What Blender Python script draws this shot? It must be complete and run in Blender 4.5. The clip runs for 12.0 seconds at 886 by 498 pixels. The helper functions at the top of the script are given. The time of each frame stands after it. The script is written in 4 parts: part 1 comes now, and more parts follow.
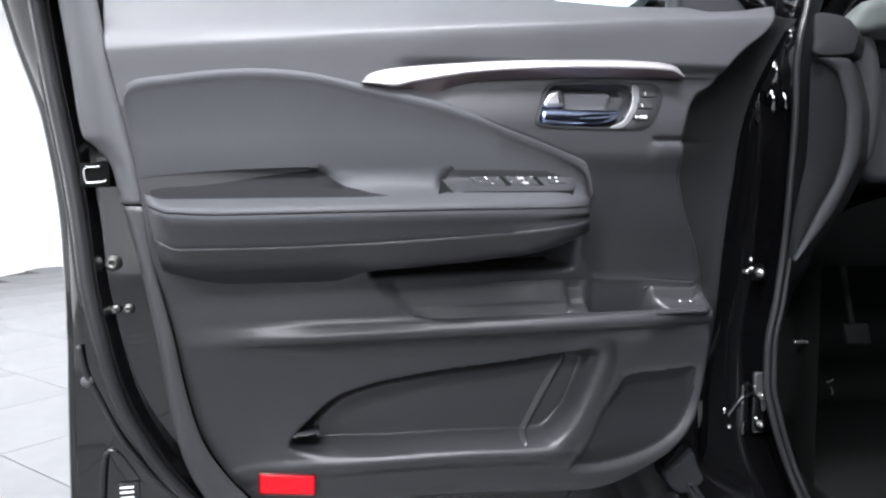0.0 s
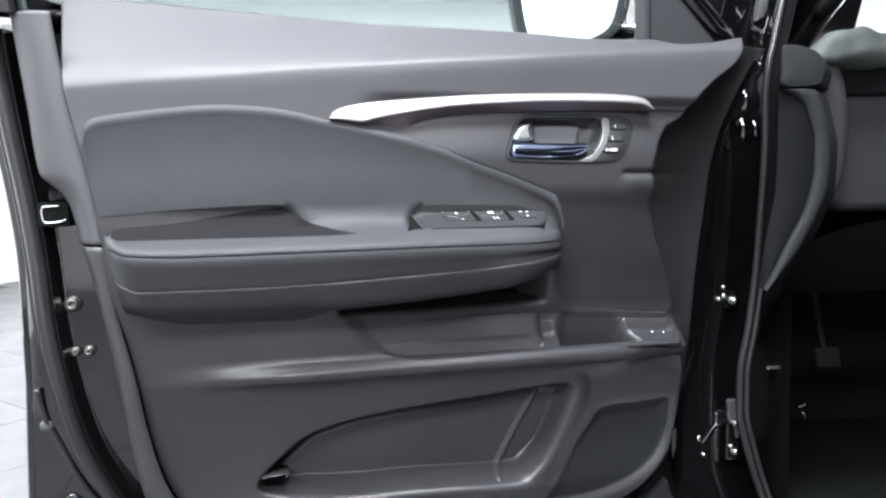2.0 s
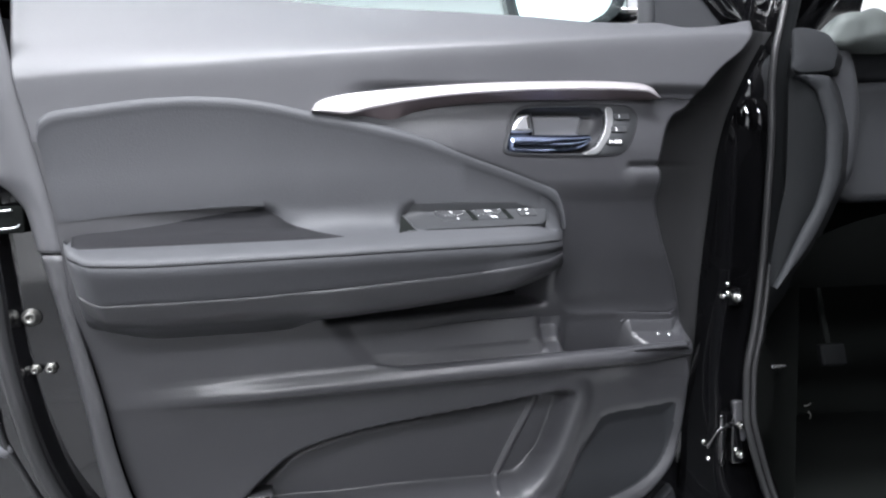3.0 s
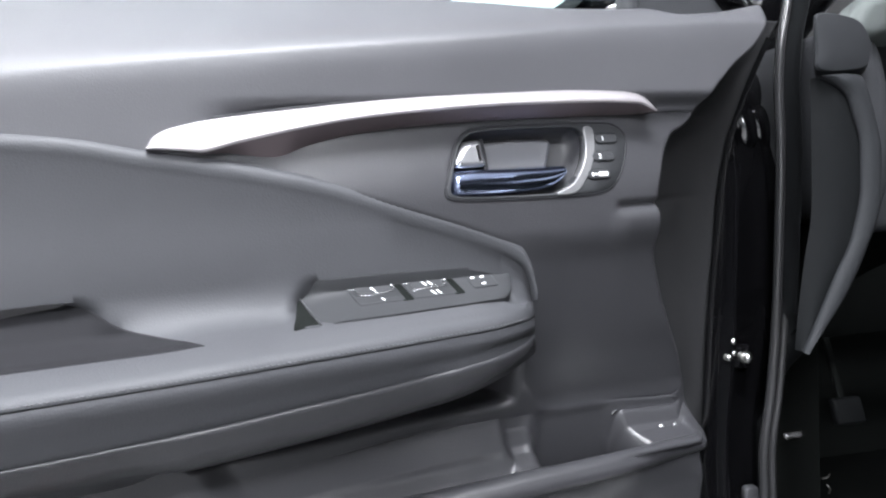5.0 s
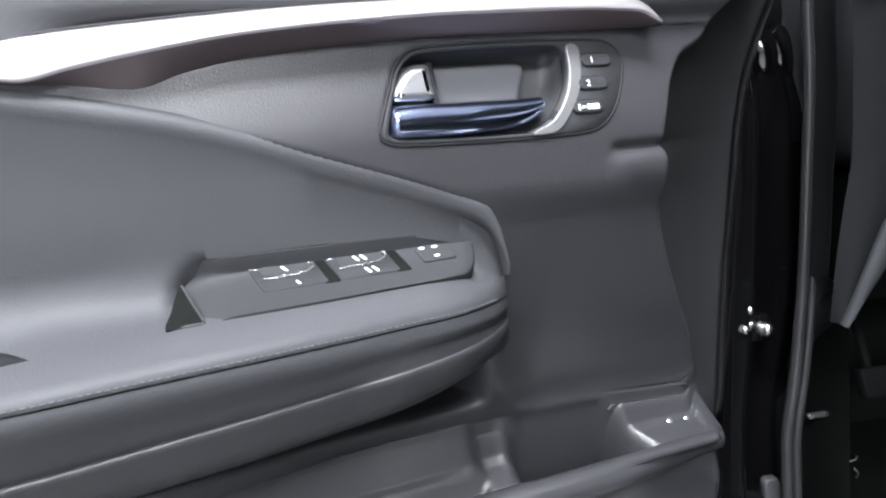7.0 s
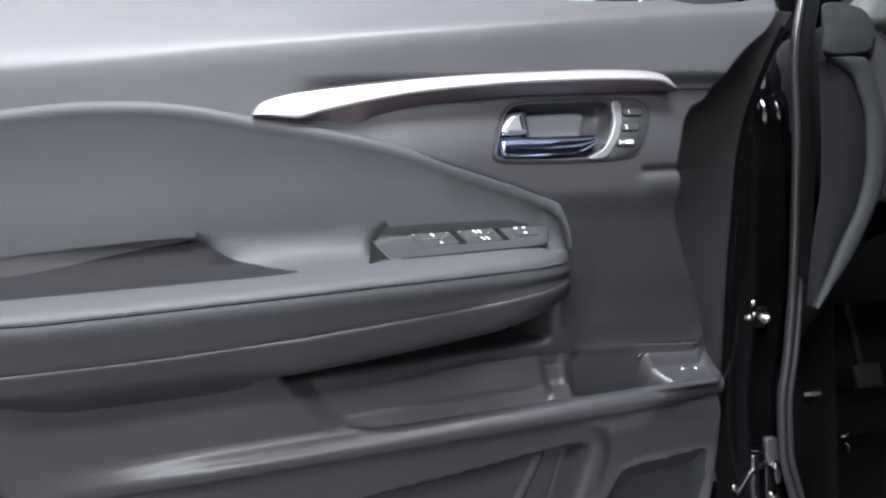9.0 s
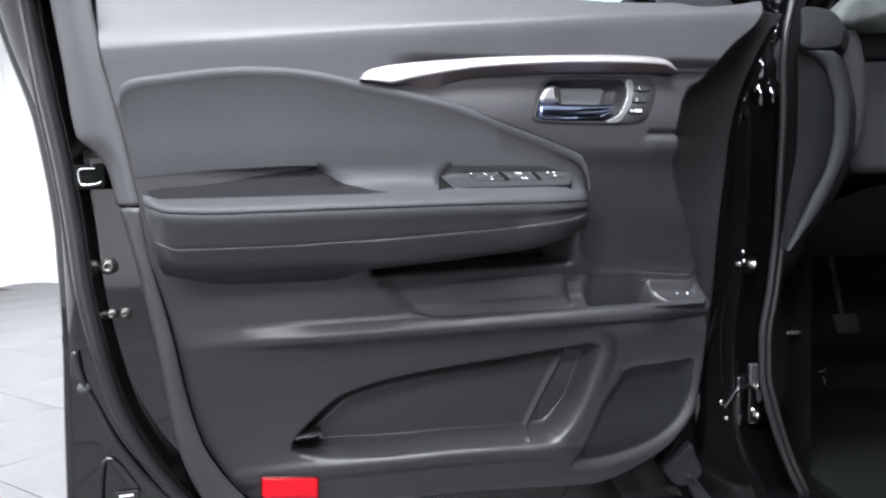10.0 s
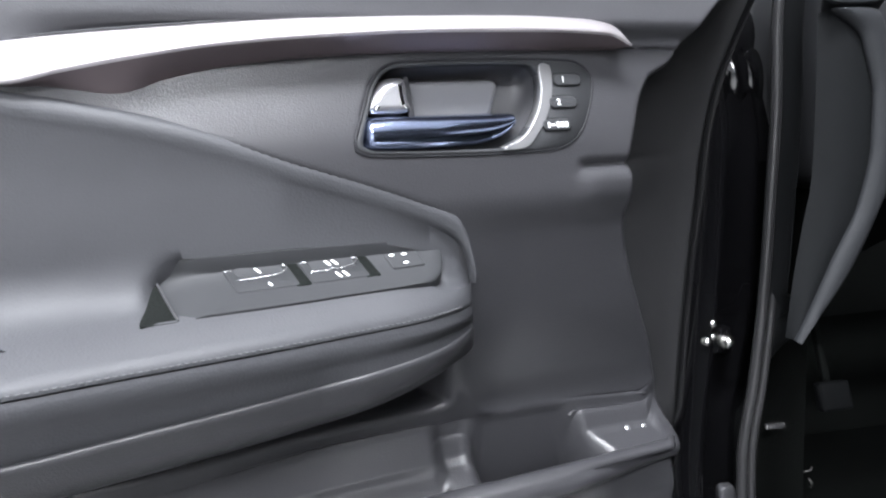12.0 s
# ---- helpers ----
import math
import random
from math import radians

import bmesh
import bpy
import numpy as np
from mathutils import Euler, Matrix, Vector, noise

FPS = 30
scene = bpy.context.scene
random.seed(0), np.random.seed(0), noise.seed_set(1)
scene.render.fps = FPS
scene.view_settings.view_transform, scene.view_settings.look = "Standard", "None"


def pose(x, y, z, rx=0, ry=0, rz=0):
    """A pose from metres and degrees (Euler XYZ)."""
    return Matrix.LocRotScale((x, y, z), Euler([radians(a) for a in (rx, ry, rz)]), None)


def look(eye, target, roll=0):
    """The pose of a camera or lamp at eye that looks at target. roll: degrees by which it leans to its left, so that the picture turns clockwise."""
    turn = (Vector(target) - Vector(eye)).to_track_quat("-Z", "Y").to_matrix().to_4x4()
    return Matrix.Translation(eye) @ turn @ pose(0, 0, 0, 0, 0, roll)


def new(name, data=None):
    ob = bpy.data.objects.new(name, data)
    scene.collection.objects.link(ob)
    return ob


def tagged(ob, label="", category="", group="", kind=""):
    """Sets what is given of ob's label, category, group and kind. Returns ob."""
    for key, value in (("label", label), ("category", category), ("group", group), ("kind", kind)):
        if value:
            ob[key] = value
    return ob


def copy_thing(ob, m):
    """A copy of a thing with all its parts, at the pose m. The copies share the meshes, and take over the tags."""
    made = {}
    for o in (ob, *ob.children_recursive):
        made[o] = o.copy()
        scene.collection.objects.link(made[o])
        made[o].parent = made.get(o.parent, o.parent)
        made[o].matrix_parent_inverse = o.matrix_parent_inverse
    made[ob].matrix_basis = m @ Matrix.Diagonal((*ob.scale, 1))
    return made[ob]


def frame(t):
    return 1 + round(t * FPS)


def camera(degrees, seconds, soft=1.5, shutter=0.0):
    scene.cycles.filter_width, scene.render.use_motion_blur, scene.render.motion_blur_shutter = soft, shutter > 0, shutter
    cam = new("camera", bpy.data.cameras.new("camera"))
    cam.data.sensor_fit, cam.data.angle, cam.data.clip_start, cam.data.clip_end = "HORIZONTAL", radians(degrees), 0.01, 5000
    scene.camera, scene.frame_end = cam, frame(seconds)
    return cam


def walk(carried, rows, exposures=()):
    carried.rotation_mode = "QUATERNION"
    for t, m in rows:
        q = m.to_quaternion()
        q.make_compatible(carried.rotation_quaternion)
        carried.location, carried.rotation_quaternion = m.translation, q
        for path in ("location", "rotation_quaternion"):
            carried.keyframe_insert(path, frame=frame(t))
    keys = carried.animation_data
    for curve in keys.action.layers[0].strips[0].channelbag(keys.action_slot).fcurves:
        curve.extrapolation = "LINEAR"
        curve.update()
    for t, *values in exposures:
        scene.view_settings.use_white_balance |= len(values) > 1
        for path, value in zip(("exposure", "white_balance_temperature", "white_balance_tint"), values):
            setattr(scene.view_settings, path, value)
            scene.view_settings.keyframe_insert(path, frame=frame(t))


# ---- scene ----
cam = camera(63.2, 12.0, soft=2.2)
PATH = [
    (0, (0.03, 0.016, 0.982), (0.031, 2.009, 0.81), -0.5),
    (0.5, (0.035, 0.012, 0.98), (0.04, 2.004, 0.803), -0.6),
    (1, (0.045, 0.014, 0.984), (0.066, 2.006, 0.8), -0.0),
    (1.5, (0.041, 0.025, 0.988), (0.073, 2.016, 0.809), -0.4),
    (2, (0.044, 0.035, 1.027), (0.105, 2.028, 0.873), -0.8),
    (2.5, (0.023, 0.08, 1.031), (0.111, 2.069, 0.843), -1.0),
    (4.5, (0.054, 0.329, 1.091), (0.302, 2.305, 0.911), -3.1),
    (5, (0.066, 0.464, 1.094), (0.364, 2.434, 0.917), -3.6),
    (5.5, (0.087, 0.554, 1.078), (0.399, 2.52, 0.892), -4.0),
    (6, (0.112, 0.608, 1.08), (0.42, 2.575, 0.888), -4.3),
    (6.5, (0.135, 0.643, 1.077), (0.45, 2.596, 0.783), -5.0),
    (8.5, (0.105, 0.572, 1.077), (0.387, 2.531, 0.793), -4.9),
    (9, (0.034, 0.323, 1.04), (0.217, 2.309, 0.895), -3.6),
    (9.5, (-0.006, 0.062, 0.984), (0.1, 2.056, 0.871), -2.4),
    (10, (-0.007, 0.018, 0.963), (0.057, 2.011, 0.814), -1.6),
    (10.5, (0.0, 0.078, 0.975), (0.074, 2.072, 0.835), -1.0),
    (11, (0.084, 0.378, 1.037), (0.26, 2.365, 0.889), -1.0),
    (11.5, (0.139, 0.561, 1.066), (0.426, 2.523, 0.805), -1.2),
    (12, (0.144, 0.618, 1.088), (0.496, 2.563, 0.785), -2.8),
]
EXPOSURE = [(0.0, 0.2), (2.5, 0.25), (4.5, 0.4), (6.5, 0.45), (8.5, 0.45), (9.4, 0.1), (10.4, 0.12), (11.1, 0.45), (12.0, 0.5)]
walk(cam, [(t, look(eye, target, roll)) for t, eye, target, roll in PATH], EXPOSURE)

# ---- light ----
world = bpy.data.worlds.new("studio_world")
scene.world = world
world.use_nodes = True
world.node_tree.nodes["Background"].inputs[0].default_value = (0.9, 0.95, 1.0, 1)
world.node_tree.nodes["Background"].inputs[1].default_value = 0.02

# The x=-4.2 and -4.1 lamps are added to whiten the wall the mirror reflects.
# The y=5.6 row is added to whiten the far wall behind the window.
LAMPS = [(-1.7, 0.2, 70), (0.2, 0.2, 150), (-1.6, -2.2, 150), (0.2, -2.2, 150), (-4.2, 1.8, 110), (-4.1, 3.8, 100), (-3.4, 5.6, 150), (-1.2, 5.6, 190), (1.0, 5.6, 200), (3.2, 5.6, 130)]
CEILING = 3.4
for x, y, watts in LAMPS:
    lamp = bpy.data.lights.new("ceiling_lamp_light", "AREA")
    lamp.shape, lamp.size, lamp.size_y = "RECTANGLE", 1.5, 0.6
    lamp.energy, lamp.color = watts, (0.925, 0.955, 1.03)
    ob = new("ceiling_lamp_light", lamp)
    ob.matrix_basis = pose(x, y, CEILING - 0.075)


# ---- materials ----
def mat(name, colour, rough=0.5, metal=0.0, grain=0.0, size=900.0, vary=0.12, coat=0.0, stains=6.0, spec=0.5):
    m = bpy.data.materials.new(name)
    m.use_nodes = True
    t = m.node_tree
    b = t.nodes["Principled BSDF"]
    b.inputs["Roughness"].default_value = rough
    b.inputs["Metallic"].default_value = metal
    b.inputs["Coat Weight"].default_value = coat
    b.inputs["Coat Roughness"].default_value = 0.04
    b.inputs["Specular IOR Level"].default_value = spec
    co = t.nodes.new("ShaderNodeTexCoord")
    big = t.nodes.new("ShaderNodeTexNoise")
    big.inputs["Scale"].default_value = stains
    big.inputs["Detail"].default_value = 6
    t.links.new(co.outputs["Object"], big.inputs["Vector"])
    ramp = t.nodes.new("ShaderNodeMix")
    ramp.data_type = "RGBA"
    ramp.inputs["A"].default_value = (*[c * (1 - vary) for c in colour], 1)
    ramp.inputs["B"].default_value = (*[min(1, c * (1 + vary)) for c in colour], 1)
    t.links.new(big.outputs["Fac"], ramp.inputs["Factor"])
    t.links.new(ramp.outputs["Result"], b.inputs["Base Color"])
    wear = t.nodes.new("ShaderNodeMapRange")
    wear.inputs["To Min"].default_value = max(0.02, rough - 0.06)
    wear.inputs["To Max"].default_value = min(1.0, rough + 0.06)
    t.links.new(big.outputs["Fac"], wear.inputs["Value"])
    t.links.new(wear.outputs["Result"], b.inputs["Roughness"])
    if grain > 0:
        fine = t.nodes.new("ShaderNodeTexVoronoi")
        fine.inputs["Scale"].default_value = size
        t.links.new(co.outputs["Object"], fine.inputs["Vector"])
        bump = t.nodes.new("ShaderNodeBump")
        bump.inputs["Strength"].default_value = grain
        bump.inputs["Distance"].default_value = 0.0006
        t.links.new(fine.outputs["Distance"], bump.inputs["Height"])
        t.links.new(bump.outputs["Normal"], b.inputs["Normal"])
    return m


PLASTIC = mat("grained_black_plastic", (0.031, 0.031, 0.034), 0.34, grain=0.28, size=700)
PLASTIC_SOFT = mat("soft_black_plastic", (0.036, 0.036, 0.039), 0.45, grain=0.15, size=900)
UPPER = mat("soft_touch_upper_plastic", (0.055, 0.055, 0.060), 0.46, grain=0.18, size=700, spec=0.5)
LEATHER = mat("black_leatherette", (0.043, 0.044, 0.048), 0.55, grain=0.25, size=520, spec=0.3)
SWITCH = mat("switch_grey_plastic", (0.024, 0.025, 0.027), 0.6, grain=0.10, size=1100, spec=0.25)
HOLLOW_DARK = mat("matt_hollow_dark", (0.014, 0.014, 0.0155), 0.8, grain=0.15, size=700, spec=0.08)
DARK = mat("matt_black_plastic", (0.011, 0.011, 0.013), 0.55, grain=0.04, size=900, spec=0.25)
RED_DARK = mat("dark_red_plastic", (0.10, 0.004, 0.006), 0.3, vary=0.1)
# Darker mauve for the strip's lower face, its dim reflection put into colour.
TRIM_SHADED = mat("shaded_trim_mauve", (0.16, 0.13, 0.135), 0.42, metal=0.5, vary=0.05)
BAND = mat("satin_grey_band", (0.20, 0.20, 0.205), 0.40, metal=0.55, vary=0.05)
CUP_GREY = mat("smooth_grey_plastic", (0.11, 0.11, 0.115), 0.35, vary=0.1)
TRIM = mat("satin_silver_trim", (0.56, 0.525, 0.54), 0.36, metal=0.85, vary=0.05)
SATIN = mat("satin_metal", (0.55, 0.55, 0.56), 0.25, metal=0.9, vary=0.05)
KNOB = mat("satin_grey_knob", (0.30, 0.30, 0.31), 0.32, metal=0.8, vary=0.05)
# Blue put into the chrome stands for a reflected unseen object.
CHROME = mat("chrome_reflecting_blue", (0.36, 0.42, 0.60), 0.17, metal=1.0, vary=0.03)
PAINT = mat("gloss_black_paint", (0.0035, 0.0035, 0.004), 0.06, coat=0.8, vary=0.2, spec=0.5)
RUBBER = mat("black_rubber_seal", (0.020, 0.020, 0.021), 0.20, grain=0.08, size=400)
GREY_TRIM = mat("grey_pillar_plastic", (0.062, 0.062, 0.067), 0.5, grain=0.2, size=900)
# Panel plastic darkened for the edge that turns away, shade put into colour.
EDGE_SHADED = mat("shaded_edge_plastic", (0.018, 0.018, 0.019), 0.6, grain=0.2, size=700, spec=0.25)
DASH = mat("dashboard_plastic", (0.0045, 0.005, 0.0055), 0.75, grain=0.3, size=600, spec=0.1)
DASH_FACE = mat("dashboard_face_plastic", (0.030, 0.031, 0.034), 0.6, grain=0.3, size=600, spec=0.25)
DASH_RIM = mat("dashboard_grey_rim", (0.0145, 0.0155, 0.0172), 0.65, grain=0.2, size=600, spec=0.2)
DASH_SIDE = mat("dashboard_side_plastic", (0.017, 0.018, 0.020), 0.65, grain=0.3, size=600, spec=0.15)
PALE = mat("pale_grey_padding", (0.085, 0.094, 0.091), 0.7, grain=0.3, size=300, spec=0.3)
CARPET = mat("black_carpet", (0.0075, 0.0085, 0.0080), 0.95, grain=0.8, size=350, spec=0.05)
WHITE_MARK = mat("white_marking", (0.85, 0.85, 0.85), 0.5, vary=0.02)
THREAD = mat("grey_thread", (0.085, 0.085, 0.09), 0.8, vary=0.1)
BRIGHT_STEEL = mat("bright_zinc_steel", (0.5, 0.5, 0.48), 0.22, metal=1.0, vary=0.1, stains=60)
STEEL = mat("zinc_steel", (0.16, 0.158, 0.15), 0.4, metal=0.9, vary=0.2, stains=60)
WALL = mat("white_wall_paint", (0.82, 0.82, 0.82), 0.7, vary=0.02, stains=0.8)
CEIL = mat("ceiling_white", (0.86, 0.86, 0.86), 0.8, vary=0.03, stains=0.8)
GROUT = mat("tile_grout", (0.026, 0.026, 0.026), 0.85, vary=0.2)
MIRROR = mat("mirror_glass", (0.80, 0.93, 0.93), 0.02, metal=1.0, vary=0.01)

TILE = mat("grey_floor_tile", (0.10, 0.101, 0.103), 0.6, vary=0.3, stains=9)
nt = TILE.node_tree
info = nt.nodes.new("ShaderNodeObjectInfo")
hue = nt.nodes.new("ShaderNodeHueSaturation")
rng = nt.nodes.new("ShaderNodeMapRange")
rng.inputs["To Min"].default_value, rng.inputs["To Max"].default_value = 0.97, 1.03
nt.links.new(info.outputs["Random"], rng.inputs["Value"])
nt.links.new(rng.outputs["Result"], hue.inputs["Value"])
bsdf = nt.nodes["Principled BSDF"]
nt.links.new(bsdf.inputs["Base Color"].links[0].from_socket, hue.inputs["Color"])
nt.links.new(hue.outputs["Color"], bsdf.inputs["Base Color"])


def glow(name, colour, strength, base=(0.8, 0.8, 0.8)):
    m = mat(name, base, 0.3, vary=0.02)
    b = m.node_tree.nodes["Principled BSDF"]
    b.inputs["Emission Color"].default_value = (*colour, 1)
    b.inputs["Emission Strength"].default_value = strength
    return m


LED = glow("led_diffuser", (0.97, 0.985, 1.0), 12.0)
# The reflector lens glows by weak emission put into its material.
RED = glow("red_glow_lens", (1.0, 0.0, 0.012), 0.6, (0.6, 0.0, 0.01))
rt = RED.node_tree
cells, lift = rt.nodes.new("ShaderNodeTexVoronoi"), rt.nodes.new("ShaderNodeMapRange")
where = rt.nodes.new("ShaderNodeTexCoord")
cells.inputs["Scale"].default_value = 170
lift.inputs["To Min"].default_value, lift.inputs["To Max"].default_value = 0.20, 0.03
rt.links.new(where.outputs["Object"], cells.inputs["Vector"])
rt.links.new(cells.outputs["Distance"], lift.inputs["Value"])
rt.links.new(lift.outputs["Result"], rt.nodes["Principled BSDF"].inputs["Emission Strength"])

GLASS = bpy.data.materials.new("tinted_window_glass")
GLASS.use_nodes = True
gt = GLASS.node_tree
gt.nodes.remove(gt.nodes["Principled BSDF"])
clear, shine, blend, fres = (gt.nodes.new("ShaderNode" + k) for k in ("BsdfTransparent", "BsdfGlossy", "MixShader", "Fresnel"))
clear.inputs["Color"].default_value = (0.90, 0.97, 0.96, 1)
shine.inputs["Roughness"].default_value = 0.01
fres.inputs["IOR"].default_value = 1.35
gt.links.new(fres.outputs[0], blend.inputs[0])
gt.links.new(clear.outputs[0], blend.inputs[1])
gt.links.new(shine.outputs[0], blend.inputs[2])
gt.links.new(blend.outputs[0], gt.nodes["Material Output"].inputs["Surface"])


# ---- building helpers ----
def smooth(a, b, x):
    q = np.clip((np.asarray(x, float) - a) / (b - a), 0, 1)
    return q * q * (3 - 2 * q)


def curve(*pts):
    """A smooth function through (x, y) pairs, held level past its ends."""
    xs, ys = np.array(sorted(pts), float).T
    d = np.diff(ys) / np.diff(xs)
    mid = np.where(d[1:] * d[:-1] > 0, 2 * d[1:] * d[:-1] / (d[1:] + d[:-1] + 1e-12 * np.sign(d[1:])), 0)
    slope = np.r_[d[0], mid, d[-1]]

    def f(x):
        x = np.clip(np.asarray(x, float), xs[0], xs[-1])
        n = np.clip(np.searchsorted(xs, x) - 1, 0, len(xs) - 2)
        h = xs[n + 1] - xs[n]
        s = (x - xs[n]) / h
        return ((1 + 2 * s) * (1 - s) ** 2 * ys[n] + s * (1 - s) ** 2 * h * slope[n]
                + s * s * (3 - 2 * s) * ys[n + 1] + s * s * (s - 1) * h * slope[n + 1])

    return f


def ring(pts, count=64):
    """A closed, rounded outline through the points, evenly spaced along its length."""
    p = np.array(pts, float)
    n = len(p)
    out = []
    for i in range(n):
        a, b, c, d = p[i - 1], p[i], p[(i + 1) % n], p[(i + 2) % n]
        for s in np.linspace(0, 1, 12, endpoint=False):
            out.append(0.5 * (2 * b + (c - a) * s + (2 * a - 5 * b + 4 * c - d) * s ** 2 + (3 * b - a - 3 * c + d) * s ** 3))
    out = np.array(out)
    far = np.r_[0, np.cumsum(np.linalg.norm(np.diff(np.vstack([out, out[:1]]), axis=0), axis=1))]
    closed = np.vstack([out, out[:1]])
    at = np.linspace(0, far[-1], count, endpoint=False)
    return np.stack([np.interp(at, far, closed[:, k]) for k in range(2)], 1)


def box_ring(u0, u1, v0, v1, r, lean=0.0, each=5):
    """A rounded rectangle; lean shifts u per v."""
    out = []
    for cu, cv, a0 in ((u1 - r, v1 - r, 0), (u0 + r, v1 - r, 90), (u0 + r, v0 + r, 180), (u1 - r, v0 + r, 270)):
        for a in np.radians(np.linspace(a0, a0 + 90, each)):
            v = cv + r * math.sin(a)
            out.append((cu + r * math.cos(a) + lean * (v - v0), v))
    return np.array(out)


def inset(p, d):
    """An outline moved inwards by d."""
    area = np.sum(p[:, 0] * np.roll(p[:, 1], -1) - np.roll(p[:, 0], -1) * p[:, 1])
    t = np.roll(p, -1, 0) - np.roll(p, 1, 0)
    t /= np.maximum(np.linalg.norm(t, axis=1, keepdims=True), 1e-9)
    nrm = np.stack([-t[:, 1], t[:, 0]], 1) * (1 if area > 0 else -1)
    return p + nrm * d


def face_frame(u, v, w):
    """Door face: along the door, up, and out of the panel."""
    return (u, -w, v)


def handle_frame(u, v, w):
    """The inside handle, in the panel ahead of the trim strip."""
    return face_frame(handle_u(u), v, w + float(handle_zone(v)))


handle_zone = curve((1.0, 0.0), (1.04, 0.006), (1.075, 0.0055), (1.152, -0.014), (1.165, -0.016))


def handle_u(u):
    return 0.185 + 1.035 * (u - 0.181)


# how far the armrest stands out along its length
reach = curve((-0.43, 0.094), (-0.20, 0.091), (-0.06, 0.085), (0.0, 0.078), (0.06, 0.0715), (0.12, 0.063), (0.18, 0.052), (0.24, 0.0435), (0.29, 0.038))
deck_w = curve((-0.011, 0.0388), (0.0355, 0.0035), (0.046, -0.0006), (0.053, 0.0008), (0.07, 0.002))
deck_v = curve((-0.011, 0.9725), (0.0355, 0.9925), (0.047, 0.9975), (0.053, 1.0045), (0.07, 1.022))


def tilt_frame(u, r, h):
    """The hollow-curved top of the armrest: along it, up its slope, and out of it."""
    w, v = float(deck_w(r)), float(deck_v(r))
    dw, dv = float(deck_w(r + 0.002) - deck_w(r - 0.002)), float(deck_v(r + 0.002) - deck_v(r - 0.002))
    n = math.hypot(dw, dv)
    return face_frame(u, v - h * dw / n, -0.008 + (farther(u, w) + 0.008) * float(front_end(u)) + h * dv / n)


def lift(u, v):
    """The rear lower corner of the panel sweeps upwards."""
    return 0.018 * smooth(0.36, 0.0, u) * smooth(0.70, 0.57, v) * smooth(-0.36, -0.26, u)


def low_frame(u, v, w):
    """Parts on the lower half of the panel, which leans outwards."""
    lean = 0.20 * max(0.742 - v, 0)
    return face_frame(u * (1 + lean / 1.14), 1.028 + (v - 1.028) * (1 + lean / 1.14) + float(lift(u, v)), w - lean)


def world_frame(x, z, y):
    """An upright plane across the view: x, z, and towards the camera."""
    return (x, -y, z)


def mesh_of(name, verts, faces, materials, slots=None, flat=False):
    me = bpy.data.meshes.new(name)
    me.from_pydata([tuple(map(float, v)) for v in verts], [], faces)
    for m in materials if isinstance(materials, (list, tuple)) else [materials]:
        me.materials.append(m)
    if slots is not None:
        me.polygons.foreach_set("material_index", slots)
    if not flat:
        me.polygons.foreach_set("use_smooth", [True] * len(me.polygons))
    me.update()
    bm = bmesh.new()
    bm.from_mesh(me)
    bmesh.ops.recalc_face_normals(bm, faces=bm.faces)
    bm.to_mesh(me)
    bm.free()
    return me


def part(name, me, parent=None, label="", sharp=0.0):
    ob = new(name, me)
    if parent:
        ob.parent = parent
    if label:
        ob["label"] = label
    if sharp:
        me.set_sharp_from_angle(angle=radians(sharp))
    return ob


def thing(name, label, category, at=None, group="", kind=""):
    ob = new(name)
    ob.empty_display_size = 0.05
    if at is not None:
        ob.matrix_basis = at
    return tagged(ob, label, category, group, kind)


def rings_mesh(name, rings, material, cap0=True, cap1=True):
    """Skins closed rings of 3D points, equal in count."""
    n = len(rings[0])
    verts = [p for r in rings for p in r]
    faces = [(k * n + i, k * n + (i + 1) % n, (k + 1) * n + (i + 1) % n, (k + 1) * n + i) for k in range(len(rings) - 1) for i in range(n)]
    if cap0:
        faces.append(tuple(range(n - 1, -1, -1)))
    if cap1:
        faces.append(tuple((len(rings) - 1) * n + i for i in range(n)))
    return mesh_of(name, verts, faces, material)


def slab(name, outline, h0, h1, bevel, material, at=face_frame):
    """A plate with a rounded front edge."""
    p = np.asarray(outline, float)
    levels = [(0, h0), (0, h1 - bevel), (0.3 * bevel, h1 - 0.3 * bevel), (bevel, h1), (1.25 * bevel, h1)]
    return rings_mesh(name, [[at(a, b, h) for a, b in inset(p, d)] for d, h in levels], material)


def grid_mesh(name, pts, material, slots=None, closed=False):
    """Skins a grid of points, rows by columns."""
    pts = np.asarray(pts, float)
    r, c = pts.shape[:2]
    wide = c if closed else c - 1
    faces = [(i * c + j, i * c + (j + 1) % c, (i + 1) * c + (j + 1) % c, (i + 1) * c + j) for i in range(r - 1) for j in range(wide)]
    return mesh_of(name, pts.reshape(-1, 3), faces, material, slots)


def tube(name, path, radius, material, sides=10, caps=True):
    """A round bar along a path; radius may be one number or one per point."""
    p = np.array(path, float)
    rad = np.broadcast_to(np.asarray(radius, float), len(p))
    t = np.gradient(p, axis=0)
    t /= np.linalg.norm(t, axis=1, keepdims=True)
    side = np.cross(t, (0.31, 0.17, 0.93))
    side /= np.linalg.norm(side, axis=1, keepdims=True)
    up = np.cross(side, t)
    a = np.linspace(0, 2 * math.pi, sides, endpoint=False)
    rings = [[p[i] + rad[i] * (math.cos(q) * side[i] + math.sin(q) * up[i]) for q in a] for i in range(len(p))]
    return rings_mesh(name, rings, material, caps, caps)


